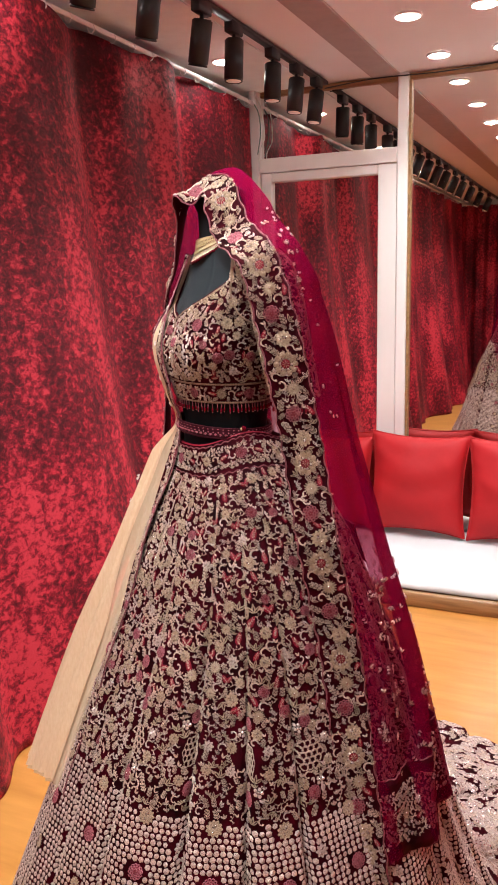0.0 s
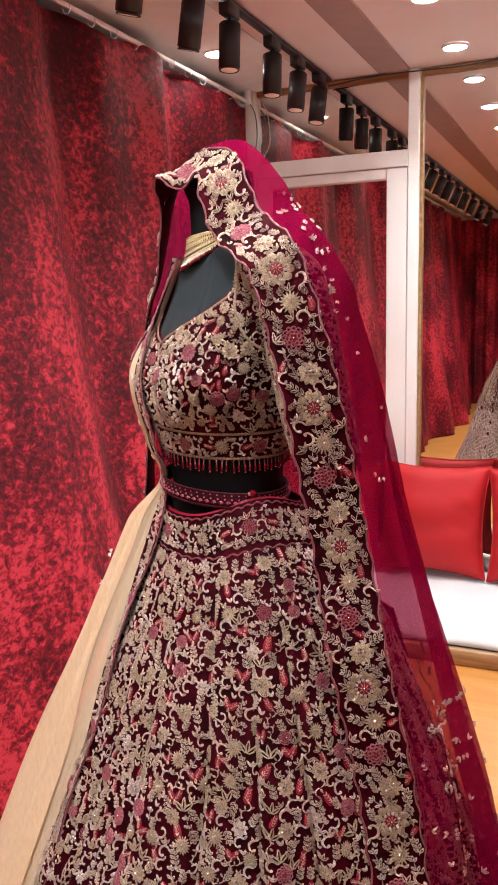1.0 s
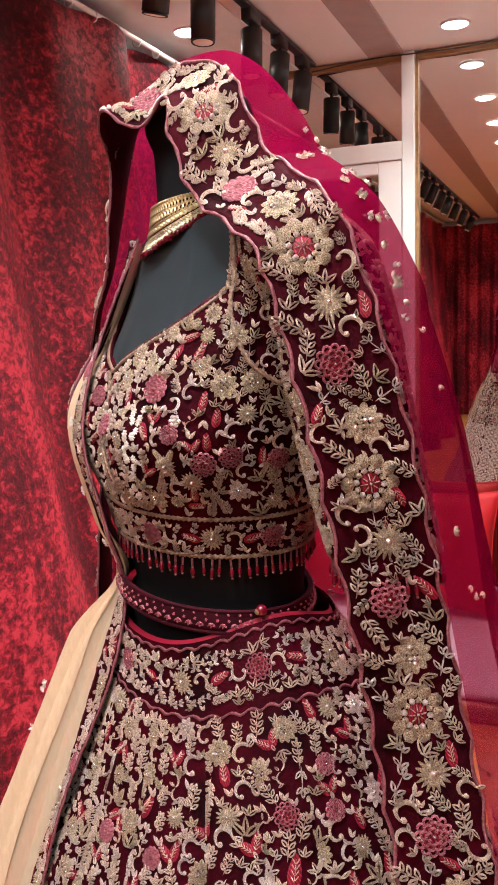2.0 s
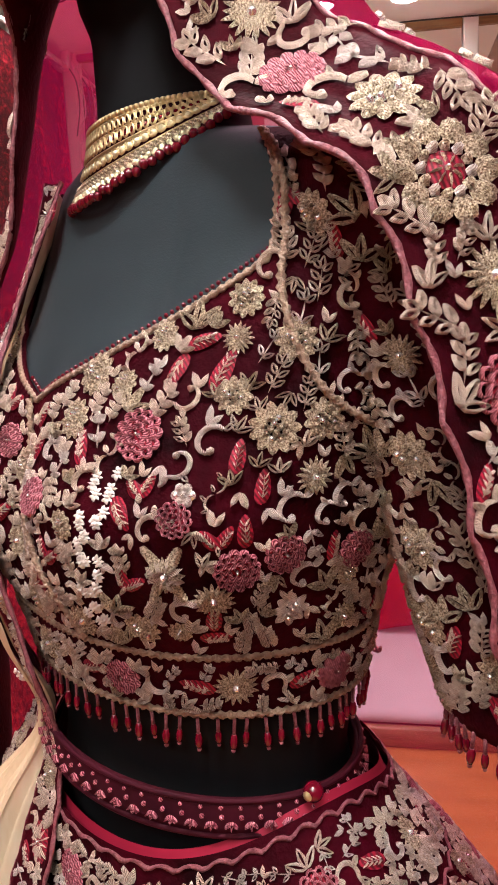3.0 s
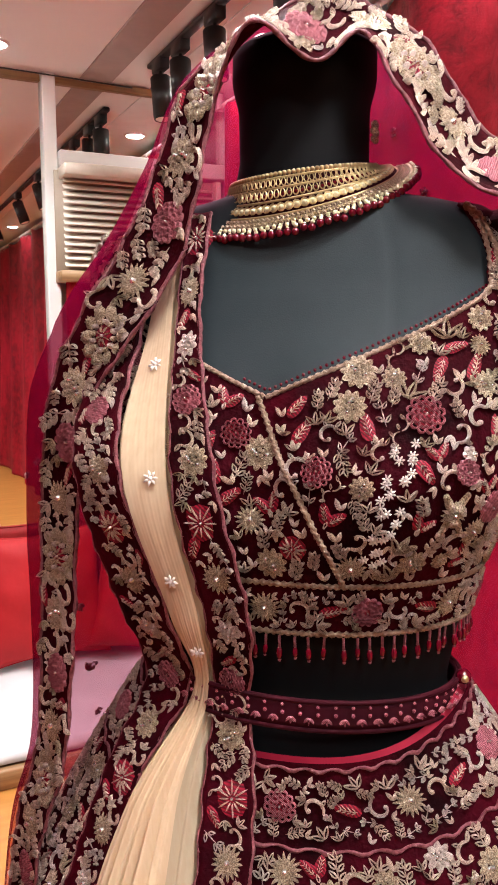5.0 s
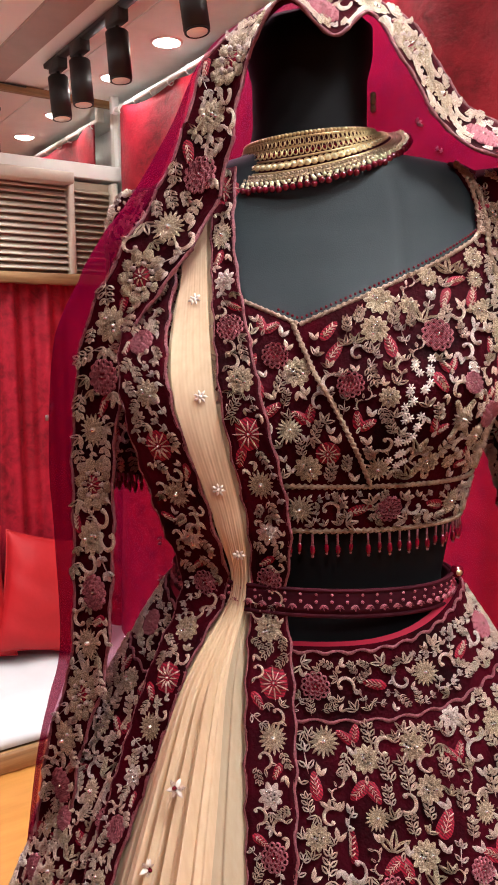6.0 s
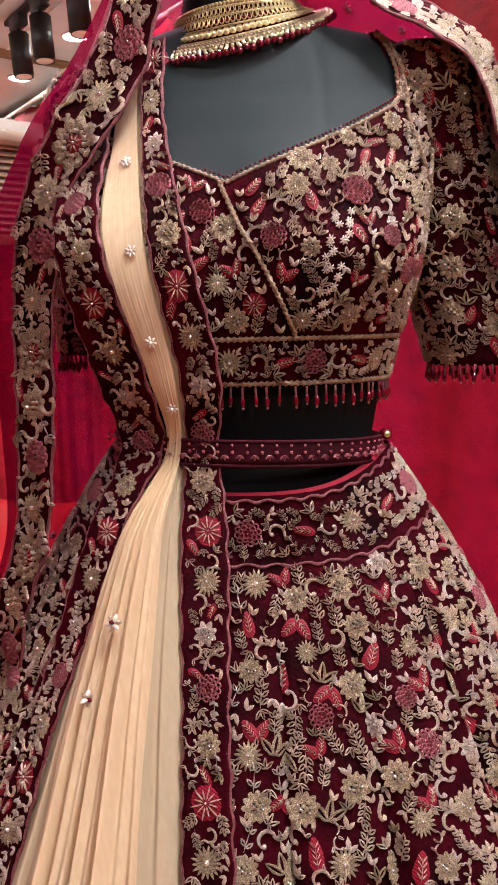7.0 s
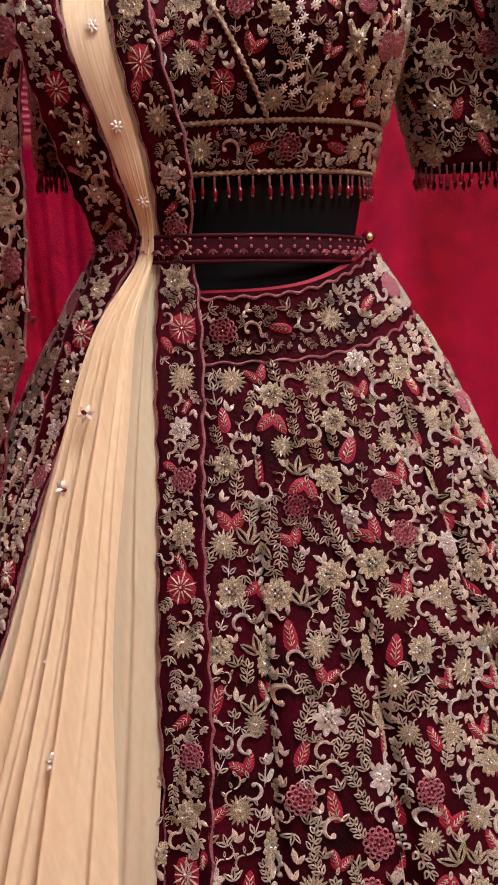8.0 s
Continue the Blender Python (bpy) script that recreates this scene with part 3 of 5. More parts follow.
# curtains
def curtain(name, x, y0, y1, top, flare, sign, seed, label, folds=9.0, amp=0.042, cloth=None):
    rng = np.random.RandomState(seed)
    ph, fr = rng.rand(6) * 6.28, folds * (0.6 + 0.9 * rng.rand(6))

    def S(u, v):
        y = y0 + (y1 - y0) * u
        d = 0.75 + 0.25 * (1 - v)
        w = sum(np.sin(fr[i] * y * (1 + 0.15 * i) + ph[i] + 0.5 * (1 - v) * np.sin(2 * y + ph[i])) / (1 + 0.5 * i) for i in range(6))
        fl = flare * (1 - v) ** 1.6 * (0.75 + 0.25 * np.sin(1.7 * y + ph[0]))
        xx = x + sign * (fl + amp * d * w + 0.02)
        z = v * top + 0.015 * np.sin(14 * y + ph[2]) * v ** 8
        return np.stack([xx, y + 0.02 * d * np.sin(fr[1] * y + 1), np.maximum(z, 0.004)], 1)

    ob = part(name, grid(name, S, np.linspace(0, 1, int((y1 - y0) * 60)), np.linspace(0, 1, 70)), cloth or CURTAIN)
    md = ob.modifiers.new("thick", "SOLIDIFY")
    md.thickness = 0.004
    return tagged(ob, label, "curtain")


curtain("velvet_curtain", -2.10, -3.9, 4.74, 2.685, 0.36, 1, 3, "crimson crushed velvet curtain hanging from a chrome rail")
curtain("velvet_curtain", 0.56, -3.9, 4.66, 2.685, 0.10, -1, 8, "crimson crushed velvet curtain hanging from a chrome rail", amp=0.022, cloth=CURTAIN_SOFT)


def back_drape(x0, x1):
    def S(u, v):
        x = x0 + (x1 - x0) * u
        return np.stack([x, WALL_Y - 0.10 + 0.018 * np.sin(34 * x) + 0.01 * np.sin(77 * x + 1), 0.02 + 1.85 * v], 1)
    ob = part("red_drape", grid("red_drape", S, np.linspace(0, 1, 110), np.linspace(0, 1, 12)), CURTAIN_SOFT)
    tagged(ob, "crimson velvet drape below the louvred panel", "curtain")


back_drape(-0.25, 0.56)
ob = part("velvet_curtain", grid("velvet_curtain", lambda u, v: np.stack([-2.08 + 1.05 * u, -3.1 + 0.03 * np.sin(40 * u), 0.01 + 2.68 * v], 1), np.linspace(0, 1, 90), np.linspace(0, 1, 20)), CURTAIN)
tagged(ob, "crimson crushed velvet curtain closing off the back corner", "curtain")


def rail(x, y0, y1, z, side):
    e = empty("curtain_rail", pose(x, 0, z), "chrome curtain rail with rings", "curtain rail", "curtain rails")
    part("rod", tube("rod", [(0, y, 0) for y in np.linspace(y0, y1, 12)], 0.011, 10), CHROME, e)
    ring = tube("ring", [(0.017 * math.cos(a), 0, -0.004 + 0.02 * math.sin(a)) for a in np.linspace(0, 6.2832, 15)[:-1]], 0.0025, 5, True)
    ring.materials.append(CHROME)
    for k in range(int((y1 - y0) / 0.16)):
        r = part("ring", ring, None, e)
        r.location = (0.0, y1 - 0.1 - 0.16 * k, -0.006)
    part("bracket", bm_box(0.04, 0.03, 0.09, 0, y1 - 0.02, 0.03), CHROME, e)


rail(-2.06, -3.2, 4.76, 2.70, 1)
rail(0.525, -3.2, 4.74, 2.70, -1)


# track lights
def track(x, y0, y1, lamps, aim, group):
    e = empty("lighting_track", pose(x, 0, CEIL - 0.006), "black ceiling track for spotlights", "track", "lighting tracks")
    part("rail", bm_box(0.036, y1 - y0, 0.022, 0, (y0 + y1) / 2, -0.012), BLACKMETAL, e)
    for y, yaw, tilt in lamps:
        t = empty("track_spotlight", pose(x, y, CEIL - 0.03), "black cylindrical spotlight hanging from the ceiling track", "spotlight", group)
        part("adapter", bm_box(0.042, 0.11, 0.05, 0, 0, -0.015), BLACKMETAL, t)
        part("stem", bm_cyl(0.008, 0.06, pose(0, 0, -0.060), 10), BLACKMETAL, t)
        hd = part("head", bm_cyl(0.042, 0.17, pose(0, 0, -0.060), 28, bevel=0.005), BLACKMETAL, t)
        hd.matrix_basis = pose(0, 0, -0.085, 0, 0, yaw) @ pose(0, 0, 0, tilt)
        part("rim", tube("rim", [(0.038 * math.cos(a), 0.038 * math.sin(a), -0.147) for a in np.linspace(0, 6.2832, 21)[:-1]], 0.003, 5, True), BLACKMETAL, hd)
        part("lens", bm_cyl(0.033, 0.004, pose(0, 0, -0.1465), 20), SPOTGLOW, hd, "faintly glowing lens")


track(-1.585, -2.9, 4.72, [(4.56, 150, 9), (4.24, 150, 7), (3.91, 160, 3), (3.46, 150, 3), (3.15, 60, 16), (2.74, 60, 16), (2.35, 60, 20), (1.95, 60, 24), (1.5, 60, 24), (1.1, 60, 24), (0.6, 60, 24), (0.1, 60, 24), (-0.5, 60, 24), (-1.2, 60, 24), (-2.0, 60, 24)], None, "left track spotlights")
track(0.09, -2.9, 4.46, [(4.34, -150, 5), (4.11, -150, 4), (3.77, -150, 4), (3.25, -150, 8), (2.7, -60, 16), (1.9, -60, 20), (0.6, -60, 20), (-0.8, -60, 20), (-2.0, -60, 20)], None, "right track spotlights")

# recessed downlights
dl = empty("downlight", pose(*DOWNS[0], CEIL), "round recessed ceiling downlight, lit", "downlight", "recessed downlights")
part("rim", tube("rim", [(0.058 * math.cos(a), 0.058 * math.sin(a), -0.007) for a in np.linspace(0, 6.2832, 29)[:-1]], 0.007, 6, True), CHROME, dl)
bm = bmesh.new()
bmesh.ops.create_uvsphere(bm, u_segments=24, v_segments=12, radius=1, matrix=Matrix.Translation((0, 0, -0.004)) @ Matrix.Diagonal((0.053, 0.053, 0.016, 1)))
part("diffuser", bm, LAMPGLOW, dl)
for x, y in DOWNS[1:]:
    copy_thing(dl, pose(x, y, CEIL))

# loose cables in the corner of the mirror wall
for nm, col, pts in (("cable", (0.72, 0.74, 0.70), [(-2.045, 4.74, 2.74), (-2.00, 4.735, 2.66), (-1.985, 4.745, 2.50), (-2.02, 4.75, 2.42), (-2.03, 4.75, 2.30)]), ("cable", (0.16, 0.26, 0.22), [(-2.05, 4.73, 2.70), (-2.015, 4.73, 2.63), (-2.01, 4.74, 2.52), (-2.035, 4.75, 2.40)]), ("cable", (0.03, 0.03, 0.03), [(-1.60, 4.76, 2.735), (-1.3, 4.755, 2.752), (-0.9, 4.755, 2.744), (-0.5, 4.755, 2.757), (0.1, 4.755, 2.748)])):
    c = part(nm, tube(nm, spline(pts, 40), 0.0035, 6), plain("cable_sheath", col, 0.5))
    tagged(c, "thin loose electric cable along the mirror wall", "cable", "loose cables")

# seat: low wooden platform, white sheet, red cushions
plat = empty("seat_platform", pose(0, 0, 0), "low wooden seat platform along the mirror wall", "platform")
part("deck", bm_box(2.30, 0.96, 0.05, -0.65, 4.30, 0.03), TRIMWOOD, plat)
part("front_edge", bm_box(2.30, 0.035, 0.075, -0.65, 3.815, 0.0376, 0.006), TRIMWOOD, plat, "brown wooden front edge")


def sheet_shape(u, v):
    x, y = -1.78 + 2.28 * u, 3.835 + 0.93 * v
    z = 0.118 + 0.006 * np.sin(9 * x + 3 * y) * np.sin(5 * y) + 0.004 * np.sin(23 * x + 2 * np.sin(6 * y))
    edge = np.minimum(v / 0.05, 1)
    return np.stack([x, y, 0.078 + (z - 0.078) * np.sqrt(np.clip(1 - (1 - edge) ** 2, 0, 1))], 1)


sh = part("mattress", grid("mattress", sheet_shape, np.linspace(0, 1, 90), np.concatenate([np.linspace(0, 0.05, 8), np.linspace(0.06, 1, 40)])), SHEET)
sh.modifiers.new("thick", "SOLIDIFY").thickness = 0.03
tagged(sh, "thin mattress under a white cotton sheet on the platform", "mattress")


def cushion(name, w, h, d, m, seed, label):
    rng = np.random.RandomState(seed)
    e = empty(name, m, label, "cushion", "red cushions on the seat")

    def S(u, v):
        a = np.stack([u, v], 1)
        sx, sy = 2 * u - 1, 2 * v - 1
        k = 1 - 0.10 * (1 - np.abs(sy) ** 2) * np.abs(sx) ** 3
        k2 = 1 - 0.10 * (1 - np.abs(sx) ** 2) * np.abs(sy) ** 3
        th = ((1 - sx ** 2) * (1 - sy ** 2)).clip(0) ** 0.42
        wr = 0.007 * th * (np.sin(5 * sx * sy + 3 * sx + seed) + 0.6 * np.sin(9 * sy - 4 * sx * sx + 2 * seed) + 0.5 * np.sin(17 * (sy + 0.4 * sx) + seed) * np.abs(sx) ** 2)
        return np.stack([w / 2 * sx * k, -(d / 2 * th + wr), h / 2 * sy * k2 + h / 2], 1)

    u = np.linspace(0, 1, 44)
    part("front", grid("front", S, u, u), CUSHION, e)
    part("back", grid("back", lambda a, b: S(a, b) * np.array([1, -0.8, 1]), u, u[::-1]), CUSHION, e)
    rim = np.vstack([S(np.linspace(0, 1, 20), np.zeros(20)), S(np.ones(20), np.linspace(0, 1, 20)), S(np.linspace(1, 0, 20), np.ones(20)), S(np.zeros(20), np.linspace(1, 0, 20))])
    part("seam", tube("seam", rim, 0.005, 6, True), CUSHION, e)


for i, (x, tilt, wd, ht, yy) in enumerate(((-1.52, -9, 0.50, 0.56, 4.62), (-0.995, -10, 0.60, 0.60, 4.58), (-0.41, -11, 0.58, 0.60, 4.57), (-0.02, -14, 0.5, 0.56, 4.50))):
    cushion("cushion", wd * 0.97, ht, 0.22, pose(x, yy, 0.135, tilt, (0, 1, -2, 12)[i], (0, 1, -2, -8)[i]), i + 2, "plump red satin square cushion leaning on the mirror wall")

# ---------------------------------------------------------------- the dressed mannequin
STAND = pose(-0.777, 1.60, 0, 0, 0, -43.8)   # its own x: the figure's left side; -y: its front


def table(z, rows, col):
    r = np.array(rows)
    o = np.argsort(r[:, 0])
    return np.interp(z, r[o, 0], r[o, col])


BODY = [(0.0, 0.10, 0.09, 0.09), (1.10, 0.15, 0.11, 0.12), (1.24, 0.130, 0.098, 0.10), (1.32, 0.123, 0.087, 0.085), (1.40, 0.137, 0.102, 0.09), (1.46, 0.155, 0.121, 0.095),
        (1.50, 0.165, 0.123, 0.10), (1.55, 0.171, 0.104, 0.10), (1.60, 0.174, 0.076, 0.095), (1.635, 0.171, 0.060, 0.085), (1.660, 0.164, 0.053, 0.073), (1.680, 0.151, 0.048, 0.064), (1.690, 0.137, 0.045, 0.058),
        (1.697, 0.110, 0.044, 0.055), (1.702, 0.075, 0.045, 0.052), (1.709, 0.057, 0.045, 0.05), (1.73, 0.052, 0.045, 0.048), (1.77, 0.052, 0.046, 0.048), (1.790, 0.057, 0.055, 0.058), (1.814, 0.057, 0.050, 0.056), (1.823, 0.047, 0.036, 0.044), (1.827, 0.002, 0.002, 0.002)]


def torso(phi, z, off=0.0):
    a, bf, bb = (table(z, BODY, i) for i in (1, 2, 3))
    s, c = np.sin(phi), np.cos(phi)
    k = 1 + 0.10 * np.exp(-((z - 1.49) / 0.06) ** 2) * np.sin(2 * phi) ** 2 * (c > 0)
    k = k - 0.016 * np.exp(-((np.abs(np.arctan2(s, c)) - 0.50) / 0.035) ** 2) * np.clip((z - 1.56) / 0.02, 0, 1) * np.clip((1.69 - z) / 0.02, 0, 1)
    x = (a + off) * s * k
    cleft = 1 - 0.10 * np.exp(-(x / 0.022) ** 2) * np.exp(-((z - 1.50) / 0.06) ** 2)
    y = -np.where(c > 0, (bf * cleft + off) * c * k, (bb + off) * c)
    return np.stack([x, y, z], 1)


man = part("mannequin", grid("mannequin", lambda u, v: torso(u, v), np.linspace(0, 2 * math.pi, 241)[:-1], np.concatenate([np.linspace(0.02, 1.2, 12), np.linspace(1.22, 1.827, 90)]), True), BLACKCLOTH)
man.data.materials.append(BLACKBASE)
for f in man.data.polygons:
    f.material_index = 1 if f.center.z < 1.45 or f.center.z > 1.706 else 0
man.matrix_world = STAND
tagged(man, "black fabric dress mannequin with a plain stub head", "mannequin")

# blouse
HEM, BAND = 1.379, 1.419


def neckline(phi):
    d = np.abs(np.degrees(np.arctan2(np.sin(phi), np.cos(phi))))
    f = np.clip((d - 55) / 6, 0, 1)
    f = f * f * (3 - 2 * f)
    front = 1.553 + 0.0735 * np.clip(d / 55, 0, 1)
    back = np.clip((d - 110) / 20, 0, 1)
    return front + (1.691 - front) * f - 0.11 * back


def bodice(phi, v):
    return torso(phi, HEM + (neckline(phi) - HEM) * v, 0.006)


def blouse_at(phi, z):
    return torso(phi, z, 0.0065)


blouse = empty("embroidered_blouse", STAND, "maroon velvet crop blouse with beige floral embroidery on the mannequin", "blouse")
bod = part("bodice", grid("bodice", bodice, np.linspace(-math.pi, math.pi, 181)[:-1], np.linspace(0, 1, 50), True), VELVET, blouse)
bod.modifiers.new("thick", "SOLIDIFY").thickness = 0.003


def arm(side):
    lead = np.array([[0, 0.006, 0], [0, 0.016, 0], [-0.002, 0.034, 0], [0.002, 0.040, 0], [0.008, 0.040, 0.004], [0.012, 0.040, 0.012]]) if side > 0 else np.array([[-0.004, 0.01, 0], [-0.012, 0.02, 0], [-0.024, 0.03, 0], [-0.034, 0.036, 0], [-0.042, 0.036, 0.01], [-0.048, 0.034, 0.03]])
    ax = spline(lead + np.array([(0.138, 0.004, 1.688), (0.168, 0.006, 1.664), (0.188, 0.008, 1.60), (0.200, 0.012, 1.52), (0.212, 0.018, 1.44), (0.222, 0.024, 1.375)]), 60) * np.array([side, 1, 1])
    rad = np.interp(np.linspace(0, 1, 60), [0, 0.03, 0.10, 0.25, 0.5, 1], [0.002, 0.022, 0.043, 0.057, 0.055, 0.049]) * (1 if side > 0 else 0.78)
    t = np.linspace(0, 1, 60)

    def S(phi, v):
        c = np.stack([np.interp(v, t, ax[:, i]) for i in range(3)], 1)
        r = np.interp(v, t, rad)
        w = 1 + 0.03 * np.sin(3 * phi + 6 * v)
        return c + np.stack([r * w * np.sin(phi), -r * w * np.cos(phi) * 0.95, 0.25 * side * r * np.sin(phi) * (1 - v)], 1)
    return S


SLEEVES = {1: arm(1), -1: arm(-1)}
for side in (1, -1):
    ob = part("sleeve", grid("sleeve", SLEEVES[side], np.linspace(0, 2 * math.pi, 49)[:-1], np.linspace(1, 0, 40), True), VELVET, blouse)
    ob.modifiers.new("thick", "SOLIDIFY").thickness = 0.003

rng = random.Random(5)


def pack(S, u0, u1, v0, v1, passes, seed, keep=None, fixed=(), cell=0.045, turn=0.55, tight=0.66):
    """Motifs packed without overlap over a surface, largest first. passes: (kinds, radius, spacing of the pass, tries)."""
    rg = np.random.RandomState(seed)
    cells, out = {}, []

    def put(p, r):
        cells.setdefault((int(p[0] // cell), int(p[1] // cell), int(p[2] // cell)), []).append((p[0], p[1], p[2], r))

    def free(p, r, mine, gap):
        i, j, k = int(p[0] // cell), int(p[1] // cell), int(p[2] // cell)
        for a in (i - 1, i, i + 1):
            for b in (j - 1, j, j + 1):
                for c in (k - 1, k, k + 1):
                    for x, y, z, q in cells.get((a, b, c), ()):
                        d = (p[0] - x) ** 2 + (p[1] - y) ** 2 + (p[2] - z) ** 2
                        if d < (r + q) ** 2:
                            return False
        return all((p[0] - x) ** 2 + (p[1] - y) ** 2 + (p[2] - z) ** 2 > gap * gap for x, y, z in mine) if gap else True

    if fixed:
        f = S(np.array([q[1] for q in fixed], float), np.array([q[2] for q in fixed], float))
        for p, q in zip(f.tolist(), fixed):
            put(p, q[4] * 0.80)
            out.append(tuple(q))
    for kinds, r, gap, tries in passes:
        uu, vv = rg.uniform(u0, u1, tries), rg.uniform(v0, v1, tries)
        pp, mine, n = S(uu, vv).tolist(), [], 0
        rr, aa = r * rg.uniform(0.85, 1.15, tries), 1.57 + rg.uniform(-turn, turn, tries) + math.pi * (rg.uniform(0, 1, tries) < 0.12)
        for u, v, p, q, a in zip(uu.tolist(), vv.tolist(), pp, rr.tolist(), aa.tolist()):
            if (keep is None or keep(u, v)) and free(p, q * tight, mine, gap):
                put(p, q * tight)
                if gap:
                    mine.append(p)
                out.append((kinds[(n * 7 + int(u * 50)) % len(kinds)], u, v, a, q))
                n += 1
    return out


FLOWERS = ("pom", "rose", "fan", "thistle", "silver", "medal")
LEAVES = ["sprig", "curl", "sprig2", "trefoil2", "vine", "sprig", "curl2", "sprig"]
SMALL = ["bud", "trefoil", "bud2", "trefoil2", "trefoil", "bud"]

# the blouse's larger flowers, as they are laid out on the front: kind, angle round the body, height, turn, radius
front = [("pom", 0.606, 1.5886, 0, 0.0085), ("fan", 0.902, 1.587, 0, 0.009), ("pom", 0.902, 1.606, 0, 0.010), ("pom", 0.343, 1.546, 0, 0.012), ("rose", 0.639, 1.5405, 0, 0.0145),
         ("pom", 1.107, 1.5445, 0, 0.0125), ("silver", 0.836, 1.514, 0, 0.0070), ("pom", 0.417, 1.493, 0, 0.0095), ("thistle", 0.803, 1.474, 1.57, 0.0200), ("rose", 1.033, 1.476, 0, 0.0125),
         ("fan", 1.288, 1.5196, 0, 0.011), ("greypom", 1.263, 1.4475, 0, 0.0110)]
front += [("pom", 1.518, 1.4627, 0, 0.008), ("pom", 0.836, 1.4380, 0, 0.0075), ("pom", 0.507, 1.5645, 0, 0.0095), ("rose", -0.109, 1.526, 0, 0.012), ("star", 0.154, 1.448, 0, 0.011),
          ("fan", -0.043, 1.466, 0, 0.012), ("pom", -0.314, 1.449, 0, 0.013)]
front += [("redleaf", 0.700, 1.571, -1.9, 0.0100), ("redleaf", 0.775, 1.586, 0.3, 0.0090), ("redleaf", 1.050, 1.496, 1.7, 0.0085), ("redleaf", 0.647, 1.5036, -0.9, 0.0100), ("redleaf", 1.090, 1.5172, 1.6, 0.0085),
          ("redleaf", 0.138, 1.5453, 0.9, 0.0095), ("redleaf", -0.216, 1.5196, 1.2, 0.0095), ("redleaf", -0.125, 1.4828, 0.6, 0.0095), ("redleaf", 0.97, 1.434, 0.1, 0.0085)]
# drift of small white flowers on the front
front += [("white", 0.50 + 0.065 * f + rng.uniform(-0.045, 0.045), 1.436 + 0.087 * f + rng.uniform(-0.003, 0.003), rng.uniform(0, 6), 0.0040) for f in np.linspace(0, 1, 30)]
wrap_u = lambda v: np.interp(v, [1.4275, 1.4916, 1.510, 1.552], [0.37, 0.154, 0.08, -0.03])


def on_bodice(u, v):
    return BAND + 0.009 < v < neckline(np.array([u]))[0] - 0.009 and abs(u - wrap_u(v)) > 0.05


places = pack(blouse_at, -math.pi, math.pi, BAND, 1.66, [(["pom", "rose", "fan", "pom"], 0.0115, 0.040, 900), (["redleaf", "redpair"], 0.0095, 0.040, 900), (LEAVES, 0.0098, 0, 6000), (SMALL, 0.0058, 0, 9000)], 3, on_bodice, front)
part("embroidery", stamp("embroidery", blouse_at, [p for p in places if p[0] not in FLOWERS]), None, blouse, "raised beige and red thread sprigs", False, "stuff")
flower_parts("embroidered_flower", blouse_at, [(k, u, v, a, round(r, 3)) for k, u, v, a, r in places if k in FLOWERS], blouse)
band_pl = []
for k in range(36):
    u = -math.pi + k * 2 * math.pi / 36
    band_pl.append((("fan", "curl", "redleaf", "rose", "curl2", "redleaf")[k % 6], u, (HEM + BAND) / 2, (1.57, 0.2, 0.3, 0, 3.3, 2.9)[k % 6], (0.0135, 0.0105, 0.0100, 0.0125, 0.0105, 0.0100)[k % 6]))
band_pl = pack(blouse_at, -math.pi, math.pi, HEM, BAND, [(["sprig", "sprig2", "trefoil"], 0.0070, 0, 2500), (SMALL, 0.0045, 0, 3500)], 13, lambda u, v: HEM + 0.008 < v < BAND - 0.007, band_pl, turn=1.5)
part("hem_embroidery", stamp("hem_embroidery", blouse_at, band_pl), None, blouse, smooth=False, kind="stuff")
for side in (1, -1):
    S = SLEEVES[side]
    SS = (lambda f: (lambda u, v: f(u, 1 - v)))(S)
    pl = pack(SS, 0, 2 * math.pi, 0.04, 0.87, [(["pom", "rose", "fan", "pom"], 0.0125, 0.042, 900), (["redleaf"], 0.0098, 0.038, 700), (LEAVES, 0.0105, 0, 4000), (SMALL, 0.006, 0, 5000)], 7 + side)
    part("sleeve_embroidery", stamp("sleeve_embroidery", SS, pl), None, blouse, smooth=False, kind="stuff")


def cord(name, pts, r, parent, mat, label=""):
    p = np.asarray(pts)
    s = np.concatenate([[0], np.cumsum(np.linalg.norm(np.diff(p, axis=0), axis=1))])
    q = np.arange(0, s[-1], 0.0011)
    return part(name, tube(name, np.stack([np.interp(q, s, p[:, i]) for i in range(3)], 1), r * 0.9, 8, False, 0.42), mat, parent, label)


PH = np.linspace(-math.pi, math.pi, 220)
for z in (HEM + 0.001, BAND):
    cord("hem_cord", blouse_at(PH, np.full(220, z)), 0.0022, blouse, CORD, "twisted gold cord")
cord("neck_cord", blouse_at(np.linspace(0.0, 1.07, 90), neckline(np.linspace(0.0, 1.07, 90)) - 0.002), 0.0019, blouse, CORD, "twisted gold cord")
cord("neck_cord", blouse_at(np.linspace(-1.07, 0.0, 90), neckline(np.linspace(-1.07, 0.0, 90)) - 0.002), 0.0019, blouse, CORD, "twisted gold cord")
w = spline([(-0.03, 1.552), (0.07, 1.514), (0.154, 1.4916), (0.27, 1.456), (0.385, BAND + 0.002)], 60)
cord("wrap_cord", torso(w[:, 0], w[:, 1], 0.009), 0.0021, blouse, CORD, "twisted gold cord")
aw = spline([(1.06, 1.690), (1.045, 1.660), (1.035, 1.634), (1.045, 1.607), (1.18, 1.577), (1.36, 1.555), (1.715, 1.534)], 60)
cord("armhole_cord", torso(aw[:, 0], aw[:, 1], 0.009), 0.0022, blouse, CORD, "twisted gold cord")


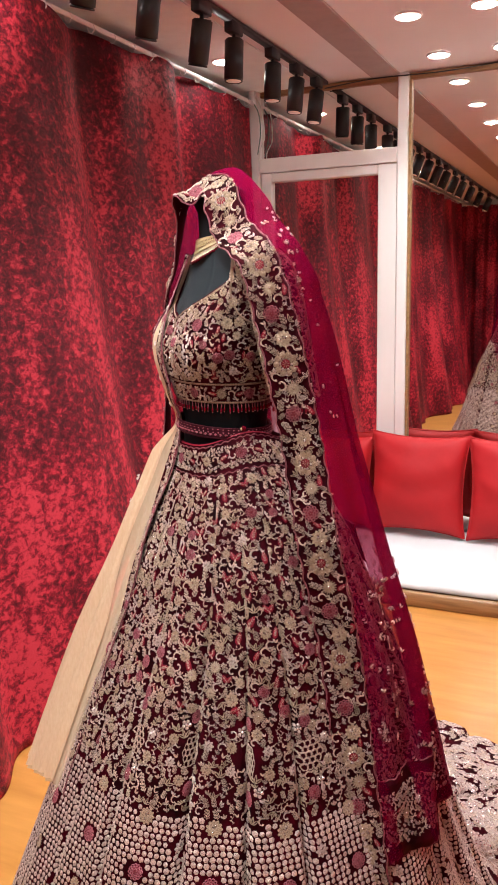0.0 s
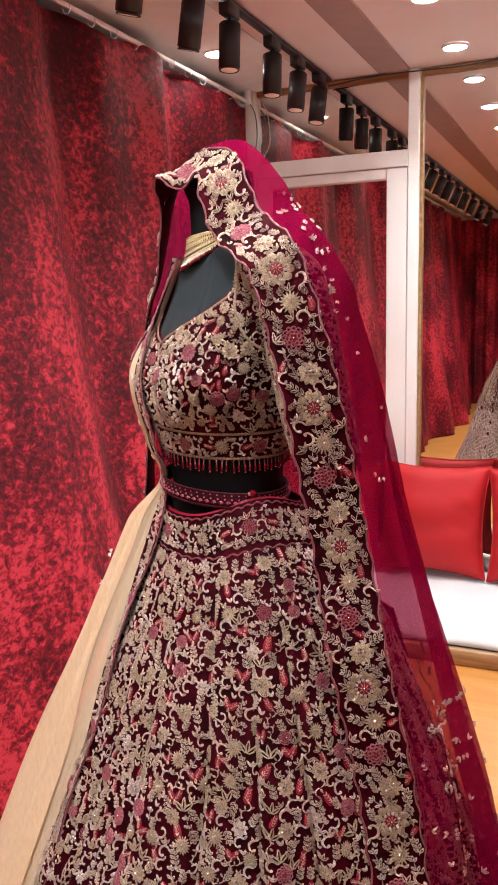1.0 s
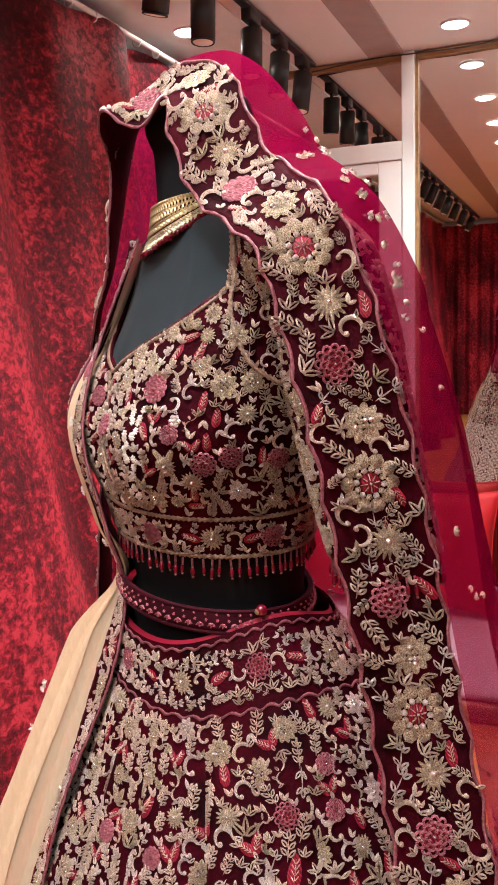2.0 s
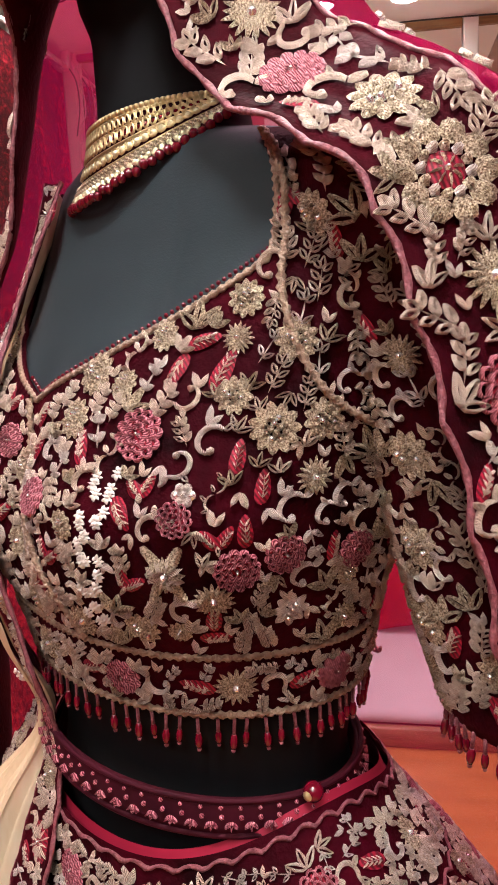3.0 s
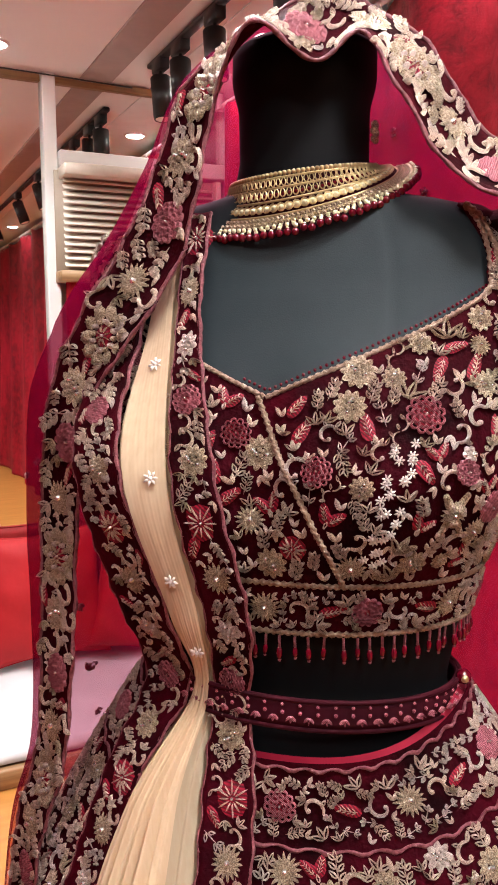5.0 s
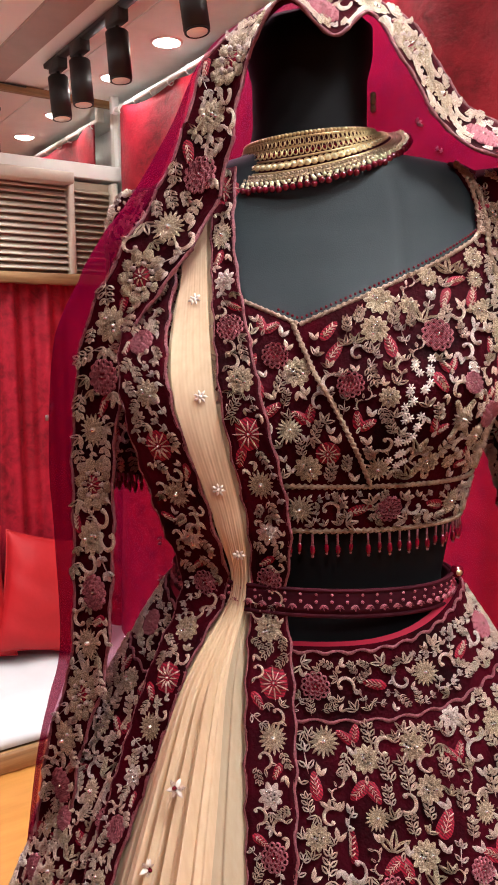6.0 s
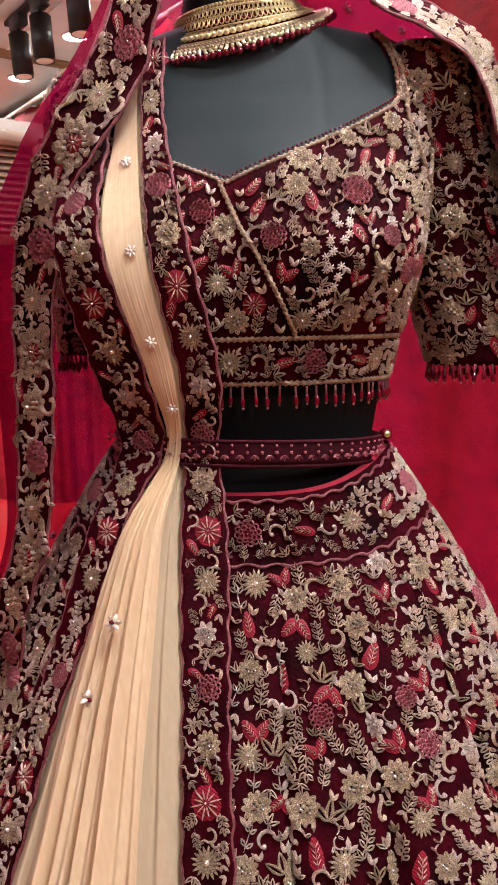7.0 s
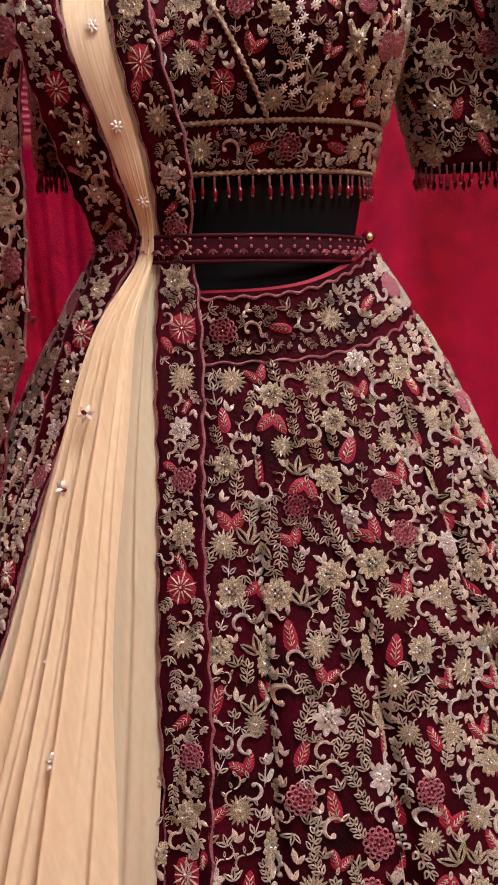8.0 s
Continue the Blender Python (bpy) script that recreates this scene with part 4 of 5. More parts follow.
def bead_mesh(name, drop, r):
    bm = bmesh.new()
    bmesh.ops.create_cone(bm, cap_ends=True, segments=6, radius1=0.0011, radius2=0.0011, depth=drop * 0.6, matrix=pose(0, 0, -drop * 0.3))
    bmesh.ops.create_uvsphere(bm, u_segments=7, v_segments=5, radius=1, matrix=Matrix.Translation((0, 0, -drop * 0.72)) @ Matrix.Diagonal((r, r, r * 2.2, 1)))
    bmesh.ops.create_uvsphere(bm, u_segments=6, v_segments=4, radius=r * 0.6, matrix=Matrix.Translation((0, 0, -drop)))
    me = bpy.data.meshes.new(name)
    bm.to_mesh(me)
    bm.free()
    me.materials.append(BEAD_RED)
    me.materials.append(PIPING)
    for f in me.polygons:
        f.material_index = 1 if f.center.z > -drop * 0.5 or f.center.z < -drop * 0.93 else 0
    return me


tassel = bead_mesh("tassel_bead", 0.0185, 0.0024)
tassel2 = bead_mesh("tassel_bead", 0.0160, 0.0021)
pt = blouse_at(np.linspace(-math.pi, math.pi, 81)[:-1] + np.array([rng.uniform(-0.018, 0.018) for k in range(80)]), np.full(80, HEM - 0.002))
for i, p in enumerate(pt):
    ob = part("tassel_bead", tassel if i % 2 else tassel2, None, blouse)
    ob.matrix_basis = pose(*p, rng.uniform(-5, 5), rng.uniform(-5, 5), 0)
for side in (1, -1):
    pt = SLEEVES[side](np.linspace(0, 2 * math.pi, 39)[:-1], np.full(38, 0.995))
    for i, p in enumerate(pt):
        ob = part("tassel_bead", tassel if i % 2 else tassel2, None, blouse)
        ob.matrix_basis = pose(*p, rng.uniform(-9, 9), rng.uniform(-9, 9), 0)
nb = np.linspace(-0.1, 1.03, 52)
bd = bpy.data.meshes.new("neck_bead")
bm = bmesh.new()
bmesh.ops.create_uvsphere(bm, u_segments=6, v_segments=4, radius=0.0014)
bm.to_mesh(bd)
bm.free()
bd.materials.append(BEAD_RED)
for p in torso(nb, neckline(nb) + 0.003, 0.005):
    part("neck_bead", bd, None, blouse).location = p

# skirt
SKIRT = [(0.0, 0.66, 0.62, 0.66), (0.05, 0.64, 0.60, 0.64), (0.3, 0.52, 0.50, 0.54), (0.65, 0.42, 0.355, 0.42), (0.92, 0.335, 0.240, 0.32), (1.07, 0.270, 0.184, 0.262),
         (1.14, 0.234, 0.153, 0.225), (1.20, 0.197, 0.128, 0.185), (1.24, 0.169, 0.112, 0.152), (1.27, 0.148, 0.108, 0.13), (1.285, 0.140, 0.107, 0.125)]


def skirt_at(phi, z, off=0.0):
    zz = np.clip(z, 0.012, 1.285)
    a, bf, bb = (table(zz, SKIRT, i) for i in (1, 2, 3))
    d = np.clip((1.22 - zz) / 1.22, 0, 1)
    ph = phi * 10.5 + 0.9 * np.sin(2 * phi + 0.7) + 0.5 * np.sin(5 * phi)
    fold = d ** 0.75 * (0.012 - 0.040 * np.exp(-(np.sin(ph) / 0.20) ** 2) + 0.011 * np.sin(9 * phi + 2.0) + 0.006 * np.sin(2 * ph))
    c, s = np.cos(phi), np.sin(phi)
    train = 0.52 * np.exp(-((np.cos(phi - radians(-160)) - 1) / 0.13) ** 2) * np.exp(-(zz / 0.10) ** 2)
    b = np.where(c > 0, bf, bb)
    return np.stack([(a + fold + off + train) * s, -(b + fold + off + train) * c, zz + 0.02 * train * np.sin(9 * phi) + (0.034 * s ** 4 - 0.004) * np.clip((zz - 1.05) / 0.2, 0, 1)], 1)


skirt = empty("lehenga_skirt", STAND, "full maroon velvet skirt densely embroidered in beige and red", "skirt")
zs = np.concatenate([np.linspace(0.012, 0.14, 18), np.linspace(0.16, 1.285, 80)])
part("skirt_panel", grid("skirt_panel", skirt_at, np.linspace(-math.pi, math.pi, 361)[:-1], zs, True), VELVET, skirt)
part("lining", grid("lining", lambda u, v: skirt_at(u, v, -0.004) * np.array([0.985, 0.985, 1]) + np.array([0, 0, 0.002]), np.linspace(-math.pi, math.pi, 121)[:-1], np.linspace(1.20, 1.285, 6), True), LINING, skirt, "red inner lining at the waist")
GORE = 2 * math.pi / 18     # the lower skirt repeats in eighteen gores


def on_train(u, v):
    return v < 0.16 and math.cos(u - radians(-160)) > 0.78


sk = pack(skirt_at, -math.pi, math.pi, 0.80, 1.217, [(["pom", "fan", "rose", "pom", "fan", "greypom", "rose", "pom", "fan"], 0.0125, 0.036, 5000), (["redpair", "redleaf"], 0.0118, 0.040, 5000), (LEAVES, 0.0118, 0, 22000), (SMALL, 0.0066, 0, 26000)], 21)
# ogee medallions of honeycomb wire, ringed with flowers, and flowers among the dots below them
low = []
for g in range(18):
    u = -math.pi + (g + 0.5) * GORE
    low.append(("mesh", u, 0.722, 0, 0.034))
    for k in range(8):
        a = k * 0.7854 + 0.39
        low.append((("pom", "greypom", "pom", "dots")[k % 4], u + 0.046 * math.sin(a) / 0.40, 0.722 + 0.054 * math.cos(a), 0, 0.0115))
    low.append(("rose", u, 0.785, 0, 0.014))
    low.append(("rose", u, 0.655, 0, 0.015))
    for z, kd in ((0.60, "pom"), (0.50, "rose"), (0.40, "fan"), (0.29, "pom"), (0.18, "rose"), (0.08, "fan")):
        low.append((kd, u + GORE / 2, z, 0, 0.017))
        low.append(("greypom", u, z - 0.05, 0, 0.014))
low = pack(skirt_at, -math.pi, math.pi, 0.62, 0.80, [(LEAVES, 0.0105, 0, 9000), (SMALL, 0.0062, 0, 12000)], 23, None, low)
# rows of small round stitches round the hem
fl = skirt_at(np.array([q[1] for q in low if q[2] < 0.69]), np.array([q[2] for q in low if q[2] < 0.69]))
fr = np.array([q[4] for q in low if q[2] < 0.69])
for row, z in enumerate(np.arange(0.03, 0.665, 0.0112)):
    ring = skirt_at(np.linspace(-math.pi, math.pi, 900), np.full(900, z))
    run = np.concatenate([[0], np.cumsum(np.linalg.norm(np.diff(ring, axis=0), axis=1))])
    n = int(run[-1] / 0.0130)
    uu = np.interp((np.arange(n) + 0.5 * (row % 2)) / n * run[-1], run, np.linspace(-math.pi, math.pi, 900))
    pp = skirt_at(uu, np.full(n, z))
    clear = (np.linalg.norm(pp[:, None] - fl[None], axis=2) > fr[None] + 0.004).all(1)
    low += [("hexdot", float(u), float(z), 0.3, 0.0060 * rng.uniform(0.85, 1.1)) for u, c in zip(uu, clear) if c and not on_train(u, z)]
sk += low
for k in range(1900):
    sk.append((("greypom", "dots", "trefoil", "hexdot", "sprig2", "dots")[k % 6], (radians(-160) + rng.uniform(-0.62, 0.62) + math.pi) % (2 * math.pi) - math.pi, max(0.017, 0.10 * math.sqrt(-math.log(rng.uniform(0.01, 0.97)))), rng.uniform(0, 6), 0.016))
near = [p for p in sk if p[0] in FLOWERS and -1.2 < p[1] < 1.9 and p[2] > 0.84][:260]
nearset = set(near)
ob = part("embroidery", stamp("embroidery", skirt_at, [p for p in sk if p not in nearset]), None, skirt, "raised beige, silver and red thread motifs", False)
tagged(ob, kind="stuff")
flower_parts("embroidered_flower", skirt_at, [(k, u, v, a, round(r, 3)) for k, u, v, a, r in near], skirt)
wb = [(("fan", "curl", "redleaf", "curl2", "rose", "curl", "redleaf", "curl2")[k % 8], -math.pi + (k + 0.5) * 2 * math.pi / 40, 1.252, (1.57, 0.2, 0.3, 3.3, 0, 0.4, 2.9, 3.0)[k % 8], (0.0135, 0.0105, 0.010, 0.0105)[k % 4]) for k in range(40)]
wb = pack(skirt_at, -math.pi, math.pi, 1.228, 1.276, [(["sprig", "sprig2", "trefoil"], 0.0075, 0, 2500), (SMALL, 0.0048, 0, 4000)], 91, lambda u, v: 1.232 < v < 1.272, wb, turn=1.4)
part("waistband_embroidery", stamp("waistband_embroidery", skirt_at, wb), None, skirt, smooth=False, kind="stuff")
for z in (1.224, 1.280):
    part("waist_piping", tube("waist_piping", skirt_at(PH, z + 0.0035 * np.abs(np.sin(PH * 22)) - 0.002, 0.001), 0.0013, 6, False, 0.3), PIPING, skirt)


# ribbons
def ribbon_surface(edge, inner, n=240, bulge=0.004, scallop=0.003, waves=40, face=1):
    E_, I_ = spline(edge, n), spline(inner, n)
    run = np.linalg.norm(np.diff((E_ + I_) / 2, axis=0), axis=1)
    t = np.concatenate([[0], np.cumsum(run)]) / run.sum()

    def S(u, v):
        e = np.stack([np.interp(v, t, E_[:, i]) for i in range(3)], 1)
        i_ = np.stack([np.interp(v, t, I_[:, i]) for i in range(3)], 1)
        sc = scallop / 0.09 * np.abs(np.sin(v * waves * math.pi))
        uu = (sc + u * (1 - 2 * sc))[:, None]
        d = i_ - e
        tv = np.stack([np.interp(np.clip(v + 0.01, 0, 1), t, E_[:, i]) - np.interp(np.clip(v - 0.01, 0, 1), t, E_[:, i]) for i in range(3)], 1)
        nn = np.cross(tv, d) * face
        nn /= np.linalg.norm(nn, axis=1)[:, None] + 1e-9
        return e + d * uu + nn * (bulge * np.sin(math.pi * np.clip(u, 0, 1)) + 0.003 * np.sin(v * 31 + 2 * u))[:, None]
    return S


def ribbon(S, length, width, parent, flip, name="border", back=False):
    """Velvet band with piping and three rows of flowers; flip: the outer side is the other one."""
    SS = (lambda u, v: S(1 - u, v)) if flip else S
    vs = np.linspace(0, 1, int(length / 0.008))
    ob = part(name, grid(name, S, np.linspace(0, 1, 11), vs), VELVET, parent)
    ob.modifiers.new("thick", "SOLIDIFY").thickness = 0.0015
    for u in (0.0, 1.0):
        part("piping", tube("piping", S(np.full(len(vs) * 2, u), np.linspace(0, 1, len(vs) * 2)), 0.0016, 6, False, 0.3), PIPING, parent)
    wide = width > 0.06
    step = 0.052 if wide else 0.044
    n = int(length / step)
    rg, big = random.Random(int(length * 1000)), []
    for k in range(n):
        v = (k + 0.5) / n
        if not 0.008 < v < 0.992:
            continue
        if wide:
            big.append((("medal", "pom", "rose", "fan")[k % 4], 0.5 + (0.0, 0.07, -0.06, 0.06)[k % 4], v, rg.uniform(0, 6), (0.0250, 0.0170, 0.0180, 0.0170)[k % 4]))
        else:
            big.append((("star", "fan", "greypom", "rose", "pom")[k % 5], 0.5 + rg.uniform(-0.08, 0.08), v, rg.uniform(0, 6), (0.0150, 0.0140, 0.0115, 0.0125, 0.0120)[k % 5]))
    edge = 0.10 if wide else 0.17
    inside = lambda u, v: edge < u < 1 - edge and 0.004 < v < 0.996
    passes = [(["redleaf"], 0.0105, 0.075, 500), (["sprig", "curl", "sprig2", "sprig"], 0.0135, 0, 4000), (["sprig", "trefoil", "trefoil2"], 0.0092, 0, 5000), (SMALL, 0.0062, 0, 7000)] if wide else [(["redleaf"], 0.0088, 0.05, 500), (["curl", "sprig", "sprig2"], 0.0085, 0, 2500), (SMALL, 0.0052, 0, 4000)]
    bigset = set(big)
    pl = pack(SS, 0, 1, 0, 1, passes, int(length * 100), inside, big, cell=0.05, turn=1.1)
    part("border_embroidery", stamp("border_embroidery", SS, [q for q in pl if q not in bigset], 0.0014), None, parent, "raised beige thread sprigs", False, "stuff")
    flower_parts("border_flower", SS, big, parent, 0.0018)


veil = empty("veil_dupatta", STAND, "magenta net veil with wide embroidered velvet border over the mannequin", "dupatta")
C_L = [(0.0566, -0.026, 1.822), (0.087, -0.028, 1.791), (0.128, -0.022, 1.729), (0.180, -0.016, 1.700), (0.223, -0.008, 1.669), (0.250, 0.004, 1.60), (0.272, 0.022, 1.491), (0.289, 0.054, 1.294), (0.335, 0.062, 1.109), (0.370, 0.089, 0.907), (0.425, 0.100, 0.62), (0.49, 0.11, 0.30), (0.545, 0.12, 0.09)]
H_L = [(0.004, 0.032, 0.020), (0.010, 0.038, 0.026), (0.010, 0.040, 0.024), (0.010, 0.041, 0.021), (0.011, 0.040, 0.018), (0.014, 0.044, 0.008)] + [(0.017, 0.046, 0.0)] * 7
C_R = [(-0.018, -0.062, 1.820), (-0.070, -0.060, 1.775), (-0.088, -0.068, 1.715), (-0.108, -0.076, 1.660), (-0.138, -0.086, 1.610), (-0.178, -0.078, 1.545), (-0.197, -0.066, 1.449), (-0.198, -0.072, 1.352), (-0.206, -0.078, 1.24), (-0.236, -0.076, 1.15), (-0.27, -0.06, 0.98), (-0.33, -0.03, 0.70), (-0.38, 0.0, 0.42)]
H_R = [(-0.006, 0.042, 0.020), (-0.028, 0.024, 0.024), (-0.036, 0.020, 0.014), (-0.042, 0.014, 0.010), (-0.044, 0.014, 0.006), (-0.038, 0.020, 0.0)] + [(-0.034, 0.020, 0.0)] * 7
front_c, front_h = (0.025, -0.0476, 1.8160), (0.0, 0.026, 0.040)
CC = C_L[::-1] + [front_c] + C_R
HH = H_L[::-1] + [front_h] + H_R
EDGE = [tuple(np.array(c) - 0.90 * np.array(h)) for c, h in zip(CC, HH)]
INNER = [tuple(np.array(c) + (0.84 if n < 14 else 0.55) * np.array(h)) for n, (c, h) in enumerate(zip(CC, HH))]
VEIL_BAND = ribbon_surface(EDGE, INNER, 400, 0.004, 0.0050, 66)
ribbon(VEIL_BAND, 3.6, 0.085, veil, False)

# the net behind the border: over the head and down the back
ii = spline(INNER, 241)


def veil_net(u, v):
    """u runs along the border from the left hem over the head to the right hem; v from the border to the back seam."""
    t = np.linspace(0, 1, 241)
    a = np.stack([np.interp(u, t, ii[:, i]) for i in range(3)], 1)
    z = a[:, 2]
    side = np.where(u < 0.5, 1.0, -1.0)
    back = np.interp(z, [0.1, 0.4, 0.8, 1.1, 1.3, 1.5, 1.62, 1.70, 1.78, 1.84, 1.87], [0.50, 0.47, 0.39, 0.305, 0.25, 0.208, 0.176, 0.132, 0.10, 0.05, 0.02])
    b = np.stack([0.02 * np.ones_like(z), back, z + 0.0 * z], 1)
    ang = v * math.pi / 2
    p = np.stack([b[:, 0] + (a[:, 0] - b[:, 0]) * np.cos(ang), a[:, 1] + (b[:, 1] - a[:, 1]) * np.sin(ang), z + 0.012 * np.sin(v * math.pi) * (z > 1.6)], 1)
    d = np.clip((1.66 - z) / 0.8, 0, 1)
    out = np.interp(z, [0.3, 1.2, 1.4, 1.55, 1.64, 1.72, 1.80], [0.05, 0.05, 0.085, 0.09, 0.075, 0.04, 0.0]) * np.sin(math.pi * np.clip(v, 0, 1)) ** 0.55 * (side < 0)
    p[:, 0] -= out
    w = 0.026 * d * np.sin(v * 21 + 2 * np.sin(5 * z) + side) * np.sin(math.pi * np.clip(v, 0, 1))
    nn = np.stack([np.cos(ang) * np.sign(a[:, 0] - 0.02), np.sin(ang), 0 * z], 1)
    return p + nn * w[:, None]


part("net", grid("net", veil_net, np.linspace(0.06, 0.93, 200), np.linspace(0, 1, 46)), NET, veil, "sheer magenta net with scattered sprigs")
bl = [(("dots", "trefoil", "sprig2")[k % 3], rng.uniform(0.20, 0.40), rng.uniform(0.1, 0.95), rng.uniform(0, 6), 0.0048) for k in range(26)]
bl += [(("bud", "trefoil", "sprig2")[k % 3], 0.075 + 0.062 * rng.random() ** 1.2, rng.uniform(0.03, 0.97), rng.uniform(0, 6), 0.0068) for k in range(190)]
bl += [(("bud", "trefoil", "sprig2")[k % 3], rng.uniform(0.20, 0.315), rng.uniform(0.10, 0.20), rng.uniform(0, 6), 0.0042) for k in range(20)]
bl += [(("dots", "trefoil", "sprig2")[k % 3], rng.uniform(0.62, 0.92), rng.uniform(0.1, 0.95), rng.uniform(0, 6), 0.006) for k in range(24)]
flower_parts("net_sprig", lambda u, v: veil_net(1 - u, v), [(k, 1 - u, v, a, r) for k, u, v, a, r in bl], veil)

hv = np.linspace(0, 1, 40)
for ua, ub, face in ((0.060, 0.080, -1), (0.930, 0.912, 1)):
    hem_e, hem_i = veil_net(np.full(40, ua), hv), veil_net(np.full(40, ub), hv)
    ribbon(ribbon_surface([tuple(p) for p in hem_e[::3]], [tuple(p) for p in hem_i[::3]], 160, 0.001, 0.002, 24, face), 0.62, 0.046, veil, face < 0, "hem_border")

# beige dupatta across the chest, tucked under the belt and fanning over the skirt
beige = empty("beige_dupatta", STAND, "beige net dupatta with maroon embroidered borders, tucked under the belt", "dupatta")
L_ = [(-0.150, -0.020, 1.668), (-0.160, -0.056, 1.590), (-0.150, -0.110, 1.50), (-0.127, -0.100, 1.39), (-0.112, -0.078, 1.322), (-0.134, -0.100, 1.25), (-0.174, -0.130, 1.13), (-0.208, -0.176, 1.0), (-0.262, -0.262, 0.80), (-0.29, -0.36, 0.55), (-0.30, -0.40, 0.45)]
R_ = [(-0.060, -0.054, 1.690), (-0.054, -0.088, 1.61), (-0.026, -0.137, 1.49), (-0.006, -0.122, 1.39), (-0.012, -0.101, 1.322), (-0.004, -0.120, 1.25), (0.004, -0.176, 1.13), (0.012, -0.226, 1.0), (0.022, -0.305, 0.80), (0.030, -0.410, 0.55), (0.032, -0.445, 0.45)]
LB = [(0.050, -0.018, 0.012), (0.054, -0.020, 0.006), (0.048, -0.024, 0), (0.056, -0.020, 0), (0.048, -0.012, 0), (0.034, -0.020, 0), (0.034, -0.022, 0), (0.034, -0.028, 0), (0.030, -0.035, 0), (0.028, -0.04, 0), (0.028, -0.04, 0)]
RB = [(-0.020, 0.0, 0.0), (-0.023, 0.004, 0.0), (-0.034, 0.004, 0), (-0.038, 0.002, 0), (-0.032, 0.002, 0), (-0.042, 0.003, 0), (-0.044, 0.005, 0), (-0.044, 0.006, 0), (-0.044, 0.006, 0), (-0.044, 0.006, 0), (-0.044, 0.006, 0)]
add = lambda a, b: [tuple(np.array(p) + np.array(q)) for p, q in zip(a, b)]
L2, R2 = add(L_, LB), add(R_, RB)
ribbon(ribbon_surface(L_, L2, 240, 0.002, 0.0055, 40, -1), 1.35, 0.042, beige, True)
ribbon(ribbon_surface(R2, R_, 240, 0.002, 0.0055, 40, -1), 1.35, 0.040, beige, True)
le, ri = spline(L2, 200), spline(R2, 200)


def beige_at(u, v):
    t = np.linspace(0, 1, 200)
    a = np.stack([np.interp(v, t, le[:, i]) for i in range(3)], 1)
    b = np.stack([np.interp(v, t, ri[:, i]) for i in range(3)], 1)
    p = a + (b - a) * u[:, None]
    out = np.interp(v, [0, 0.1, 0.2, 0.38, 0.42, 0.5, 0.6, 0.75, 1], [0.0, 0.0, 0.0, 0.004, 0.008, 0.030, 0.040, 0.048, 0.05])
    pl = np.interp(v, [0, 0.3, 0.4, 0.5, 1], [0.0001, 0.0001, 0.0014, 0.008, 0.019])
    f = out * np.sin(math.pi * np.clip(u, 0, 1)) ** 0.8 + pl * (np.sin(47 * u + 2 * np.sin(3 * v)) * 0.45 + 0.35 * np.sin(83 * u + 1 + 3 * v) + 0.5 * np.sin(13 * u + 5 * v + 2)) * np.sin(math.pi * np.clip(u, 0, 1)) ** 0.5
    return p + np.stack([-0.25 * f, -f, 0 * f], 1)


def beige_folds(s, v):
    lo, hi = np.interp(v, [0, 0.42, 0.60, 1], [0.04, 0.04, 0.20, 0.26]) + 0.025 * np.sin(11 * v) + 0.010 * np.sin(29 * v), 0.86 + 0.035 * np.sin(8 * v) + 0.012 * np.sin(23 * v + 1)
    return beige_at(lo + (hi - lo) * s, v)


part("net", grid("net", beige_folds, np.linspace(0, 1, 140), np.linspace(0, 0.93, 120)), NET_BEIGE, beige, "pleated beige net")
part("net_underlayer", grid("net_underlayer", lambda u, v: beige_at(u, v) * np.array([1, 1, 1]) + np.stack([0 * u, 0.006 * np.ones_like(u), 0 * u], 1), np.linspace(-0.05, 1.02, 90), np.linspace(0, 0.94, 100)), NET_SHEER, beige, "single sheer layer of beige net")
gm = Motif()
for k in range(6):
    gm.leaf(0, 0, k * 1.047, 1.0, 0.5, 0.004, (6, 0)[k % 2])
KINDS["gem"] = gm.dome(0.1, -0.1, 0.30, 0.0060, 9, 7).done()
for u, v in ((0.52, 0.555), (0.45, 0.70), (0.60, 0.735), (0.35, 0.84), (0.30, 0.60), (0.62, 0.90), (0.55, 0.13), (0.6, 0.20), (0.5, 0.27), (0.62, 0.34)):
    flower_parts("gem_sprig", lambda a, b: beige_at(a, 1 - b), [("gem" if v > 0.4 else "white", u, 1 - v, rng.uniform(0, 6), 0.0085 if v > 0.4 else 0.006)], beige, 0.007 if v > 0.4 else 0.0015)

# belt
KINDS["pinkfoil"] = m_trefoil(1.0, 3)
KINDS["pinkdot"] = Motif().dome(0, 0, 1.0, 0.0014, 3, 6).done()
belt = empty("waist_belt", STAND, "dark maroon beaded velvet belt tied round the waist", "belt")
BELT = lambda phi, z: np.stack([0.1335 * np.sin(phi), -np.where(np.cos(phi) > 0, 0.1065, 0.093) * np.cos(phi), z + 0.006 * np.cos(phi + 0.6)], 1)
ob = part("strap", grid("strap", BELT, np.linspace(-math.pi, math.pi, 121)[:-1], np.linspace(1.303, 1.325, 5), True), VELVET_DARK, belt)
ob.modifiers.new("thick", "SOLIDIFY").thickness = 0.004
bb = bpy.data.meshes.new("belt_bead")
bm = bmesh.new()
bmesh.ops.create_uvsphere(bm, u_segments=6, v_segments=4, radius=0.0016)
bm.to_mesh(bb)
bm.free()
bb.materials.append(THREAD_PINK)
for k in range(64):
    ph = -math.pi + k * 2 * math.pi / 64
    part("belt_bead", bb, None, belt).location = BELT(np.array([ph]), np.array([1.3155]))[0] * np.array([1.012, 1.012, 1])
